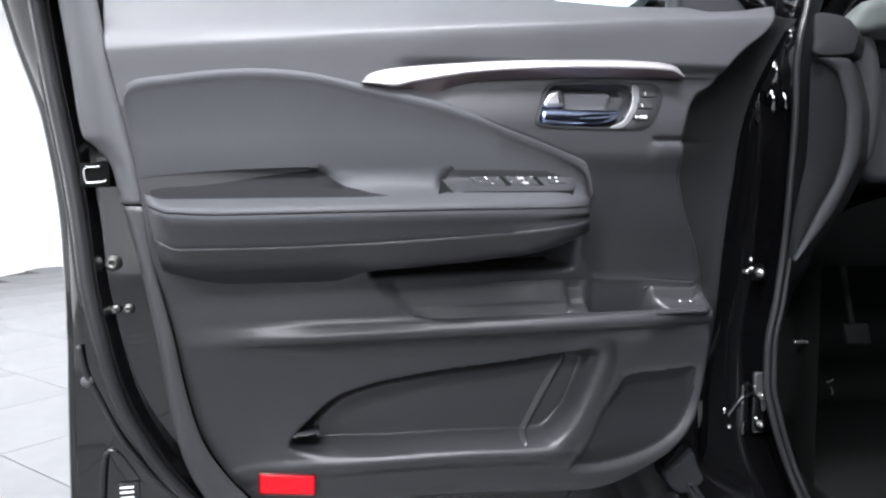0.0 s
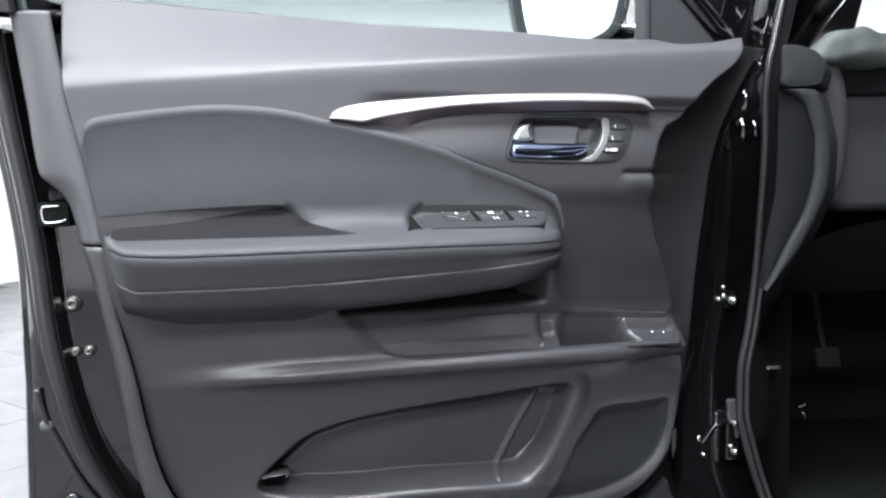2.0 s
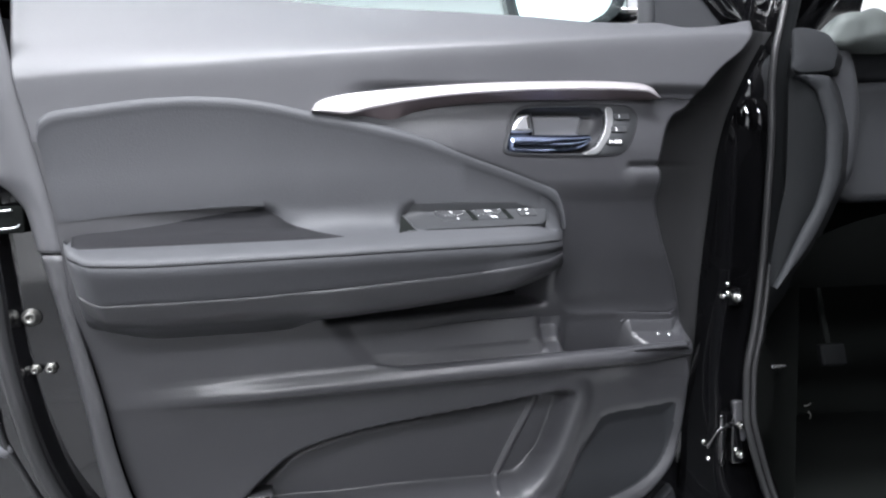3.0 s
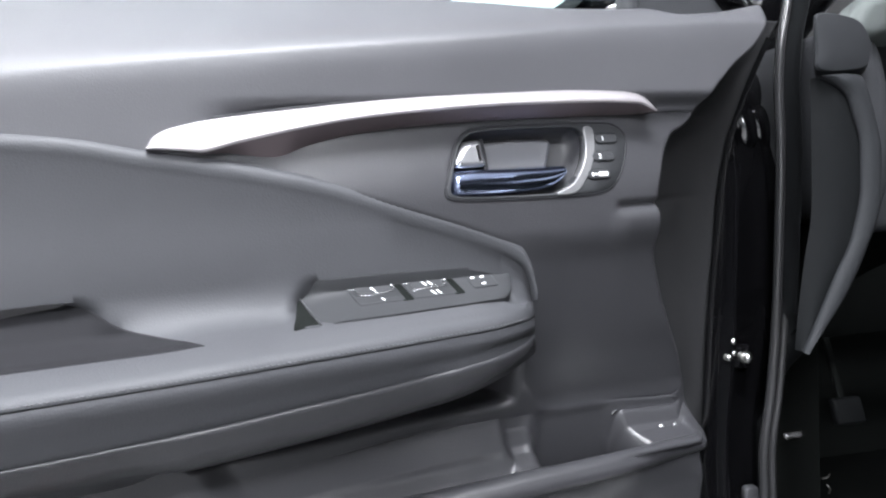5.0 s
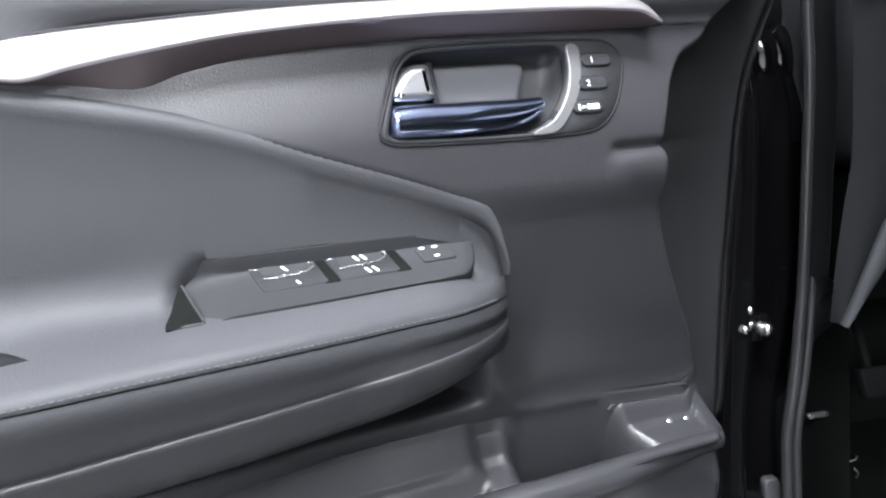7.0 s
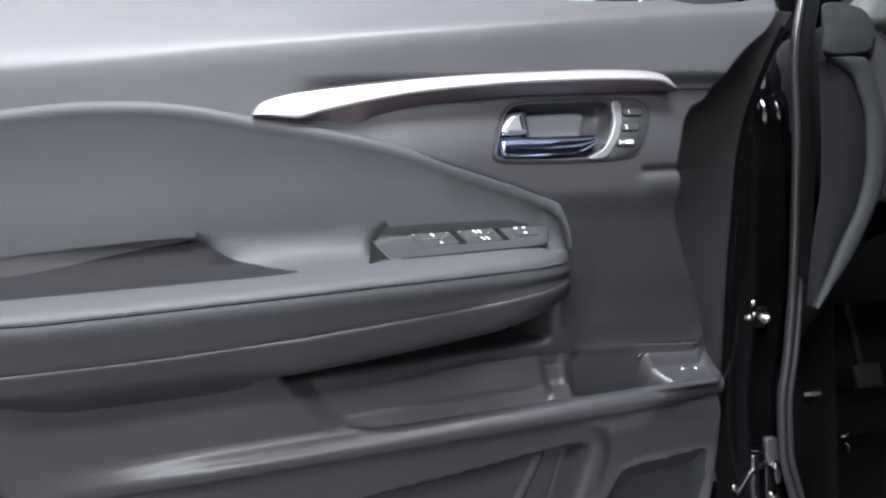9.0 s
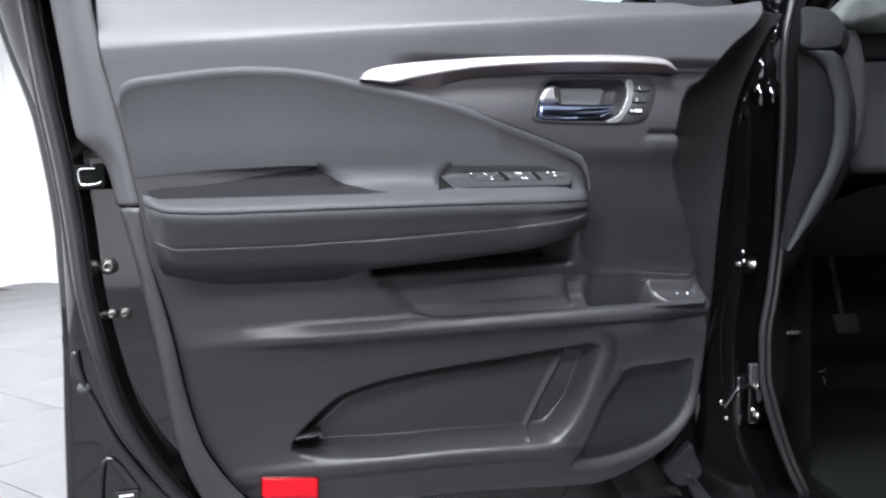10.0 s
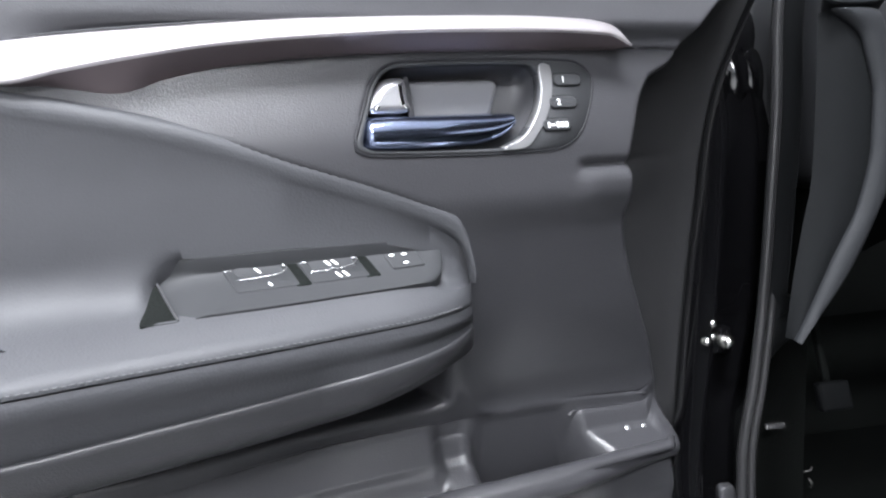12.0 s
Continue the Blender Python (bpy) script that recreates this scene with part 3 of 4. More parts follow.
low = curve((-0.43, 0.914), (-0.402, 0.907), (-0.374, 0.899), (-0.219, 0.898), (-0.052, 0.9025), (0.06, 0.907), (0.127, 0.910), (0.18, 0.9137), (0.236, 0.919), (0.286, 0.928))
under = curve((-0.43, 0.868), (-0.303, 0.848), (-0.178, 0.848), (-0.06, 0.8525), (0.0, 0.856), (0.06, 0.860), (0.12, 0.865), (0.18, 0.8717), (0.24, 0.8865), (0.286, 0.905))
ARM_US = np.r_[-0.425 + 0.03 * (1 - np.cos(np.linspace(0, math.pi / 2, 12))), np.linspace(-0.39, 0.25, 260), 0.25 + 0.036 * np.sin(np.linspace(0.1, math.pi / 2, 22))]


def end(u):
    """How far the armrest stands out near its two ends, 0 to 1."""
    a = np.clip((u - 0.19) / 0.096, 0, 1)
    b = np.clip((-0.372 - u) / 0.053, 0, 1)
    return (1 - a ** 2.6) ** 0.55 * (1 - b ** 2.5) ** 0.6


def front_end(u):
    a = np.clip((u - 0.19) / 0.096, 0, 1)
    return (1 - a ** 2.6) ** 0.55


CUTOUT = ((0.05, 0.25), (0.05, 0.25), (0.044, 0.252), (0.038, 0.254), (0.031, 0.255), (0.027, 0.254), (0.022, 0.246), (0.020, 0.243))
HOLLOW = (-0.15, -0.155, -0.158, -0.160, -0.146, -0.118, -0.078, -0.06)


def farther(u, a):
    """Carries a cross-section's depth out to the armrest's reach at u."""
    return a if a < 0.006 else 0.006 + (a - 0.006) * (float(reach(u)) - 0.006) / 0.0545


def lip_reach(u, a):
    """The same for the lower lip, which stays further in."""
    k = min(0.9 + 1.6 * max(0.0, float(reach(u)) - 0.060) / 0.09, (0.90 * float(reach(u)) - 0.006) / 0.0465)
    return a if a < 0.006 else 0.006 + (a - 0.006) * k


def pad_path(u):
    """The cross-section (w, v) of the pad at u, from its top edge down to the seam."""
    e, vt, ah, s = (float(f(u)) for f in (end, pad_top, hole, seam))
    fe = float(front_end(u))
    kl = [1 - float(smooth(c - 0.028, c + 0.024, u)) for c in HOLLOW]
    head = [(-0.008, vt + 0.001), (0.001, vt), (0.0055, vt - 0.003), (0.0080, vt - 0.008), (0.0082, vt - 0.012), (0.0072, vt - 0.017), (0.0056, vt - 0.022)]
    flow = [(0.0045, 1.060), (0.0033, 1.0180), (0.003, 1.0135), (0.0034, 1.004), (0.0055, 0.993), (0.0105, 0.982), (0.022, 0.9735), (0.040, 0.9695)]
    deck = [(0.0045, 1.060), (0.0033, 1.0180), (0.0028, 1.0095), (0.0, 1.0085), (-0.003, 0.9990), (-0.006, 0.986), (0.009, 0.977), (0.0380, 0.9738)]
    rear_flow = [(0.0045, 1.060), (0.0036, 1.016), (0.003, 1.0115), (0.0034, 1.004), (0.006, 0.993), (0.012, 0.982), (0.024, 0.9735), (0.040, 0.9695)]
    kr = float(smooth(-0.03, 0.008, u))
    flow = [(c + (a - c) * kr, d + (b - d) * kr) for (a, b), (c, d) in zip(flow, rear_flow)]
    kd = [float(smooth(c - 0.010, c + 0.011, u)) * float(smooth(r_ + 0.006, r_ - 0.006, u)) for c, r_ in CUTOUT]
    gen = [(a + (c - a) * k, b + (d - b) * k) for (a, b), (c, d), k in zip(flow, deck, kd)]
    lft = [(0.0045, ah + 0.05), (0.005, ah + 0.012), (0.004, ah + 0.0015), (-0.016, ah), (-0.012, ah - 0.008), (0.004, 0.977), (0.022, 0.9685), (0.041, 0.9680)]
    body = [(a + (c - a) * k, b + (d - b) * k) for (a, b), (c, d), k in zip(gen, lft, kl)]
    top = vt - 0.024
    if top < 1.060:
        b0 = min(1.0, s + 0.62 * (top - s))
        body = [(a, s + (b - s) * (b0 - s) / (1.0 - s) if b <= 1.0 else b0 + (b - 1.0) * (top - b0) / 0.060) for a, b in body]
    nose = [(0.047, s + 0.0165), (0.054, s + 0.0125), (0.0585, s + 0.008), (0.0605, s + 0.004), (0.0605, s + 0.001), (0.057, s - 0.0005)]
    out = head + [(-0.008 + (farther(u, a) + 0.008) * (fe if n < 3 else e) if a > 0 else a, b) for n, (a, b) in enumerate(body)]
    return out + [(-0.008 + (farther(u, a) + 0.008) * e, b) for a, b in nose]


def sheared(u, v):
    return u - 0.16 * (v - 1.05) * max(0.0, 1 - (u + 0.425) / 0.15) * (v > 0.8) - 0.002


def armrest_rows(kind):
    rows = []
    for u in ARM_US:
        e, s, lo, un = (float(f(u)) for f in (end, seam, low, under))
        if kind == "pad":
            path = pad_path(u)
        elif kind == "front":
            top_w = farther(u, 0.0605)
            low_w = lip_reach(u, 0.0525)
            path = [(-0.008 + (low_w + (top_w - low_w) * a + 0.008) * e, b) for a, b in [(0.93, s - 0.0005), (0.99, s - 0.003), (0.98, s - 0.008), (0.84, s - 0.016), (0.52, (s + lo) / 2 - 0.001), (0.16, lo + 0.008), (0.0, lo + 0.002), (-0.10, lo)]]
        else:
            kb = 1 - float(smooth(-0.14, -0.07, u))
            gen = [(0.046, lo + 0.0005), (0.0525, lo + 0.0002), (0.0545, lo - 0.002), (0.053, lo - 0.006), (0.046, lo - 0.020), (0.036, un + 0.012), (0.022, un + 0.003), (0.004, un), (-0.03, un - 0.002)]
            lft = [(0.046, lo + 0.0005), (0.0525, lo + 0.0002), (0.053, lo - 0.002), (0.050, lo - 0.006), (0.043, lo - 0.018), (0.033, lo - 0.034), (0.018, un + 0.008), (0.002, un - 0.004), (-0.02, un - 0.016)]
            path = [(-0.008 + (lip_reach(u, a + (c - a) * kb) + 0.008) * e, b + (d - b) * kb) for n, ((a, b), (c, d)) in enumerate(zip(gen, lft))]
        rows.append([face_frame(sheared(u, v), v, w) for w, v in path])
    return np.array(rows)


PAD_ROWS = armrest_rows("pad")
PAD = part("armrest_pad", grid_mesh("armrest_pad", PAD_ROWS, LEATHER), DOOR, "black leatherette pad flowing into the armrest", 55)
part("armrest_front", grid_mesh("armrest_front", armrest_rows("front"), LEATHER), DOOR, "black leatherette armrest front")
part("armrest_underside", grid_mesh("armrest_underside", armrest_rows("lower"), PLASTIC), DOOR, "black plastic lower armrest shell")


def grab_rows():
    """A dark sheet over the hollow behind the armrest, its front end running down in a curve."""
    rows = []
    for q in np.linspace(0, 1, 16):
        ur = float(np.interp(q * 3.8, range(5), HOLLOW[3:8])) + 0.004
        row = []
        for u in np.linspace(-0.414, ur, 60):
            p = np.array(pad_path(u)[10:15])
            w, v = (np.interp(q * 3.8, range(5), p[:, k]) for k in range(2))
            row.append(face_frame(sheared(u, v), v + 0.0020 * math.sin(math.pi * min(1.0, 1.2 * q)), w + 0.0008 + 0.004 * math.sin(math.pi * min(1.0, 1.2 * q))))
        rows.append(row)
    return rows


thick(part("grab_liner", grid_mesh("grab_liner", grab_rows(), HOLLOW_DARK), PAD, "dark sheet over the armrest hollow"), 0.0006)


def stitching():
    verts, faces = [], []
    for u in np.arange(-0.37, 0.262, 0.0048):
        e, s = float(end(u)), float(seam(u))
        for k, (du, dv, dw) in enumerate(((-0.0016, -0.0004, 0), (0.0016, -0.0004, 0), (0.0016, 0.0006, 0), (-0.0016, 0.0006, 0), (-0.001, -0.0002, 0.0006), (0.001, -0.0002, 0.0006), (0.001, 0.0004, 0.0006), (-0.001, 0.0004, 0.0006))):
            verts.append(face_frame(u + du, s + 0.0035 + dv, -0.0078 + (float(reach(u)) + 0.008) * e + dw))
        b = len(verts) - 8
        faces += [(b + 4, b + 5, b + 6, b + 7), (b, b + 1, b + 5, b + 4), (b + 1, b + 2, b + 6, b + 5), (b + 2, b + 3, b + 7, b + 6), (b + 3, b, b + 4, b + 7)]
    return mesh_of("stitching", verts, faces, THREAD)


part("stitching", stitching(), PAD, "grey stitched seam")

# silver trim strip
t_top = curve((-0.094, 1.143), (-0.088, 1.152), (-0.074, 1.159), (-0.039, 1.166), (0.049, 1.175), (0.141, 1.182), (0.236, 1.186), (0.335, 1.188), (0.396, 1.1865), (0.424, 1.183), (0.439, 1.176), (0.4455, 1.164))
t_mid = curve((-0.094, 1.1425), (-0.050, 1.1375), (-0.017, 1.1445), (0.036, 1.1545), (0.093, 1.163), (0.18, 1.170), (0.262, 1.1735), (0.36, 1.1745), (0.42, 1.1725), (0.445, 1.163))
t_low = curve((-0.094, 1.142), (-0.040, 1.133), (0.014, 1.1195), (0.022, 1.121), (0.049, 1.1365), (0.095, 1.148), (0.15, 1.1545), (0.265, 1.1595), (0.445, 1.1615))


def trim_rows():
    rows = []
    for u in np.r_[np.linspace(-0.094, -0.07, 10), np.linspace(-0.066, 0.405, 110), np.linspace(0.407, 0.445, 14)]:
        a, b, c = (float(f(u)) for f in (t_top, t_mid, t_low))
        b = min(max(b, c + 0.1 * (a - c)), a - 0.1 * (a - c))
        path = [(-0.008, a + 0.001), (0.003, a), (0.0055, a - 0.002)]
        path += [(0.0055 + 0.0075 * math.sin(s * 1.5), a - 0.002 + (b - a + 0.002) * s) for s in (0.25, 0.5, 0.75, 0.92, 1.0)]
        path += [(0.0115, b - 0.0015)] + [(0.0115 - 0.0225 * s, b - 0.0015 + (c - b + 0.0015) * s) for s in (0.25, 0.5, 0.8, 1.0)] + [(-0.024, c)]
        rows.append([face_frame(u, v, w) for w, v in path])
    return rows


TRIM_ROWS = np.array(trim_rows())
# Lower faces take the darker mauve in place of a reflection.
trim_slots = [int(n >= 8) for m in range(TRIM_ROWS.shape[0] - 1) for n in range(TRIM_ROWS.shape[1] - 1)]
part("trim_gap", tube("trim_gap", [face_frame(u, float(t_top(u)) + 0.0008, 0.0005) for u in np.r_[np.linspace(-0.094, -0.06, 16), np.linspace(-0.055, 0.41, 60), np.linspace(0.413, 0.4455, 24)]], 0.0019, DARK, 6), DOOR)
part("trim_strip", grid_mesh("trim_strip", TRIM_ROWS, [TRIM, TRIM_SHADED], trim_slots), DOOR, "satin silver decorative trim strip")

# inside handle
HANDLE = part("door_handle", rings_mesh("door_handle", [[handle_frame(a, b, h) for a, b in p] for p, h in
              ((BEZ, -0.012), (BEZ, 0.0030), (inset(BEZ, 0.0012), 0.0045), (inset(OPEN, -0.0012), 0.0045), (OPEN, 0.0030), (OPEN, -0.01))], SWITCH, False, False), DOOR, "black handle bezel")
part("bezel_edge", tube("bezel_edge", [handle_frame(a, b, 0.0030) for a, b in np.vstack([inset(BEZ, -0.0006), inset(BEZ, -0.0006)[:1]])], 0.0013, DARK, 8, False), HANDLE)
part("handle_cup", rings_mesh("handle_cup", [[handle_frame(a, b, h) for a, b in p] for p, h in
     ((inset(OPEN, -0.001), -0.004), (inset(OPEN, 0.002), -0.016), (inset(OPEN, 0.006), -0.024), (inset(OPEN, 0.012), -0.027))], PLASTIC_SOFT, False, True), HANDLE, "black recessed finger cup")
part("cup_plate", slab("cup_plate", ring([(0.2335, 1.106), (0.2335, 1.125), (0.235, 1.137), (0.26, 1.1385), (0.30, 1.1385), (0.316, 1.1375), (0.320, 1.131), (0.314, 1.118), (0.305, 1.104), (0.27, 1.103)], 50), -0.03, -0.017, 0.005, CUP_GREY, handle_frame), HANDLE, "grey inner cup wall")
band = ring([(0.3500, 1.1475), (0.3605, 1.1470), (0.3600, 1.130), (0.353, 1.109), (0.341, 1.091), (0.328, 1.0775), (0.311, 1.0750), (0.305, 1.0775), (0.325, 1.087), (0.341, 1.108), (0.348, 1.127)], 70)
part("handle_band", slab("handle_band", band, -0.006, 0.0062, 0.0010, BAND, handle_frame), HANDLE, "satin grey edge band")
lev_t = curve((0.1865, 1.088), (0.189, 1.098), (0.194, 1.1075), (0.21, 1.1088), (0.25, 1.1075), (0.317, 1.1075), (0.3235, 1.1055), (0.3255, 1.102))
lev_b = curve((0.1865, 1.087), (0.189, 1.0825), (0.197, 1.0800), (0.235, 1.0790), (0.280, 1.0805), (0.300, 1.0835), (0.314, 1.0895), (0.322, 1.0965), (0.3255, 1.1015))
lev = []
for u in np.r_[np.linspace(0.1865, 0.20, 12), np.linspace(0.203, 0.31, 40), np.linspace(0.312, 0.3255, 14)]:
    a, b = float(lev_t(u)), float(lev_b(u))
    turn = 0.007 * float(smooth(0.25, 0.33, u))
    tip = min(1.0, (u - 0.1865) / 0.006, (0.3255 - u) / 0.006) ** 0.5 if 0.1865 < u < 0.3255 else 0.0
    lev.append([handle_frame(u, a + (b - a) * q, -0.010 + 0.022 * tip * math.sin(math.pi * q) ** 0.22 * (1 - 0.10 * q) - turn) for q in np.linspace(0, 1, 16)])
part("lever", grid_mesh("lever", lev, CHROME), HANDLE, "polished chrome pull lever")
part("lock_knob", slab("lock_knob", ring([(0.194, 1.112), (0.202, 1.128), (0.212, 1.137), (0.224, 1.1385), (0.229, 1.136), (0.229, 1.122), (0.229, 1.111), (0.21, 1.1095)], 48), -0.02, 0.004, 0.0060, KNOB, handle_frame), HANDLE, "satin silver lock knob")
part("knob_stem", slab("knob_stem", box_ring(0.2285, 0.234, 1.106, 1.140, 0.002), -0.022, -0.003, 0.001, DARK, handle_frame), HANDLE)
for n, (u, v) in enumerate(((0.3755, 1.1345), (0.3672, 1.1147), (0.3575, 1.0952))):
    well = part("button_well", slab("button_well", box_ring(u - 0.0152, u + 0.0152, v - 0.0062, v + 0.0062, 0.006), 0.0, 0.0049, 0.0003, RUBBER, handle_frame), HANDLE, "dark button surround")
    btn = part("memory_button", slab("memory_button", box_ring(u - 0.0142, u + 0.0142, v - 0.0052, v + 0.0052, 0.005), 0.0, 0.0068, 0.0014, SWITCH, handle_frame), HANDLE, "black memory button")
    if n < 2:
        lettering("marking", "12"[n], 0.0075, btn, WHITE_MARK, handle_frame, u - 0.005, v, 0.0071)
    else:
        for du, wd, hh in ((-0.0085, 0.0016, 0.0050), (-0.0045, 0.0035, 0.0018), (0.0005, 0.0032, 0.0045), (0.0045, 0.0032, 0.0045), (0.0085, 0.0032, 0.0045)):
            part("marking", slab("marking", box_ring(u + du - wd / 2, u + du + wd / 2, v - hh / 2, v + hh / 2, 0.0006), 0.006, 0.0073, 0.0002, WHITE_MARK, handle_frame), btn)

# window switches on the armrest
PLATE_RING = ring([(0.041, -0.0105), (0.036, 0.012), (0.031, 0.036), (0.032, 0.051), (0.040, 0.0572), (0.060, 0.0578), (0.149, 0.0570), (0.225, 0.0550), (0.248, 0.0530), (0.2545, 0.046), (0.2540, 0.024), (0.249, 0.004), (0.240, -0.008), (0.225, -0.0115), (0.153, -0.0115), (0.060, -0.0105)], 110)


def plate_rings():
    """The switch plate, sinking into a grip hollow at its rear end."""
    mid = PLATE_RING.mean(0)
    out = []
    for k, h in ((1.0, -0.010), (1.0, 0.0002), (0.993, 0.0014), (0.98, 0.002), (0.9, 0.002), (0.8, 0.002), (0.65, 0.002), (0.5, 0.002), (0.3, 0.002), (0.1, 0.002)):
        row = []
        for u, r in mid + (PLATE_RING - mid) * k:
            row.append(tilt_frame(u, r, h - 0.006 * float(smooth(0.060, 0.034, u)) * (k < 0.995)))
        out.append(row)
    return out


SWITCHES = part("switch_panel", rings_mesh("switch_panel", plate_rings(), SWITCH), DOOR, "dark grey window switch panel", 50)
# A near-black plate paints the shade in the grip opening.
part("grip_recess", slab("grip_recess", ring([(0.017, -0.0105), (0.021, 0.008), (0.0265, 0.030), (0.0290, 0.034), (0.0315, 0.028), (0.036, 0.008), (0.0405, -0.0105)], 40), -0.010, 0.0004, 0.0001, CARPET, tilt_frame), SWITCHES, "black patch for the shaded grip opening")
part("grip_edge", tube("grip_edge", along([tilt_frame(u, r_, h) for u, r_, h in ((0.0300, 0.036, 0.001), (0.0350, 0.012, 0.001), (0.0405, -0.010, 0.001))], 20), 0.0009, PLASTIC_SOFT, 6), SWITCHES)
for u0, u1 in ((0.083, 0.131), (0.140, 0.187)):
    # Black plate beside each switch stands for shade in its hollow.
    well = slab("switch_well", box_ring(u1 - 0.004, u1 + 0.0085, 0.009, 0.0465, 0.002, -0.20), -0.002, 0.0026, 0.0004, CARPET, tilt_frame)
    sw = part("window_switch", slab("window_switch", box_ring(u0, u1, 0.010, 0.046, 0.003, -0.20), -0.004, 0.0029, 0.0008, SWITCH, tilt_frame), SWITCHES, "grey window switch")
    part("switch_well", well, SWITCHES, "black patch for the shaded switch well")
    part("switch_rim", tube("switch_rim", along([tilt_frame(u, r_, h) for u, r_, h in ((u0 - 0.006, 0.0455, 0.0028), (u0 + 0.02, 0.0462, 0.0030), (u1 - 0.008, 0.0462, 0.0030), (u1 - 0.007, 0.037, 0.0037), (u1 - 0.012, 0.029, 0.0037), (u1 - 0.02, 0.026, 0.0036), (u0 + 0.001, 0.0245, 0.0033))], 40), 0.00045, SATIN, 6), sw, "thin bright switch edge")
    part("rocker", slab("rocker", box_ring(u0 + 0.003, u1 - 0.008, 0.026, 0.044, 0.003, -0.2), 0.0, 0.0036, 0.0009, SWITCH, tilt_frame), sw)
    for uu, rr in ((u0 + 0.0205, 0.0355), (u0 + 0.0265, 0.017)):
        for dd in ((0,) if u0 < 0.1 else (-0.003, 0.003)):
            part("marking", slab("marking", box_ring(uu + dd - 0.0010, uu + dd + 0.0010, rr - 0.0040, rr + 0.0040, 0.001, -0.45), 0.002, 0.0039 if rr > 0.03 else 0.0032, 0.0002, WHITE_MARK, tilt_frame), sw)
LOCKS = part("lock_switch", slab("lock_switch", box_ring(0.207, 0.236, 0.015, 0.040, 0.003, -0.15), -0.002, 0.0034, 0.0010, SWITCH, tilt_frame), SWITCHES, "grey door lock switch")
for uu, rr, hh in ((0.2095, 0.0365, 0.0038), (0.2205, 0.0365, 0.0038), (0.2195, 0.022, 0.0038)):
    part("marking", slab("marking", ring([(uu - 0.0026, rr), (uu, rr + 0.0018), (uu + 0.0026, rr), (uu, rr - 0.0018)], 16), 0.002, hh, 0.0003, WHITE_MARK, tilt_frame), LOCKS)

for pts in (((0.411, 0.797, -0.0535), (0.419, 0.8000, -0.0560), (0.44, 0.7990, -0.0570), (0.47, 0.796, -0.057), (0.505, 0.790, -0.056)),
            ((-0.046, 0.835, -0.047), (-0.036, 0.8255, -0.050), (-0.018, 0.8212, -0.052), (0.06, 0.8205, -0.053), (0.18, 0.8196, -0.0545), (0.30, 0.8184, -0.057), (0.36, 0.8173, -0.057), (0.42, 0.8138, -0.057), (0.48, 0.8080, -0.056), (0.51, 0.803, -0.055))):
    part("tray_rim", tube("tray_rim", along([face_frame(*p) for p in pts], 60), 0.0014, PLASTIC_SOFT, 8), PANEL)

# red courtesy reflector with a glowing lens, small studs on the tray plate
REFLECTOR = part("reflector", slab("reflector", [(a, b - 0.125 * (a + 0.214)) for a, b in box_ring(-0.257, -0.171, 0.481, 0.5125, 0.004)], -0.034, -0.010, 0.003, RED, low_frame), DOOR, "glowing red rectangular door reflector")
part("reflector_frame", tube("reflector_frame", [low_frame(a, b - 0.125 * (a + 0.214), -0.012) for a, b in np.vstack([box_ring(-0.258, -0.170, 0.480, 0.5135, 0.004), box_ring(-0.258, -0.170, 0.480, 0.5135, 0.004)[:1]])], 0.0016, RED_DARK, 8, False), REFLECTOR, "dark red lens rim")
for u, v, w in ((0.478, 0.7735, -0.0445), (0.499, 0.7720, -0.0445)):
    part("stud", lathe("stud", [(0.0040, -0.003), (0.0040, 0.0004), (0.0030, 0.0014), (0.0010, 0.0018)], SATIN, Matrix.Translation(face_frame(u, v, w)) @ pose(0, 0, 0, 30, 0, 0), 14), DOOR, "small bright stud")
part("pocket_tab", slab("pocket_tab", ring([(-0.206, 0.571), (-0.19, 0.5735), (-0.166, 0.573), (-0.163, 0.570), (-0.18, 0.567), (-0.202, 0.567)], 30), -0.06, -0.018, 0.004, PLASTIC_SOFT, low_frame), DOOR)

# window frame, glass, sail panel and outside mirror
part("rear_sash", slab("rear_sash", [(-0.60, 1.283), (-0.515, 1.283), (-0.55, 1.74), (-0.61, 1.78)], -0.09, -0.012, 0.008, PAINT), DOOR, "gloss black rear window frame")
part("top_sash", tube("top_sash", along([face_frame(u, v, -0.06) for u, v in ((-0.57, 1.75), (-0.2, 1.79), (0.15, 1.72), (0.42, 1.50), (0.63, 1.29))], 40), 0.022, PAINT, 12), DOOR, "gloss black upper window frame")
pane = part("window_glass", rings_mesh("window_glass", [[face_frame(a, b, h) for a, b in ((-0.54, 1.25), (0.46, 1.25), (0.45, 1.46), (0.15, 1.70), (-0.2, 1.77), (-0.56, 1.74))] for h in (-0.112, -0.108)], GLASS), DOOR, "clear side window pane")
pane.visible_shadow = False
part("sail_panel", slab("sail_panel", [(0.458, 1.255), (0.655, 1.268), (0.62, 1.31), (0.53, 1.372), (0.455, 1.43)], -0.075, -0.052, 0.006, DASH_FACE), DOOR, "dark grey mirror sail panel")
part("sail_post", tube("sail_post", along([face_frame(u, v, -0.058) for u, v in ((0.462, 1.258), (0.461, 1.34), (0.459, 1.44))], 12), 0.014, DASH_FACE, 14), DOOR)
part("belt_seal", tube("belt_seal", [face_frame(u, float(ledge(u)) - 0.026, -0.100) for u in np.linspace(-0.5, 0.62, 60)], 0.007, RUBBER, 8), DOOR, "black rubber window seal")
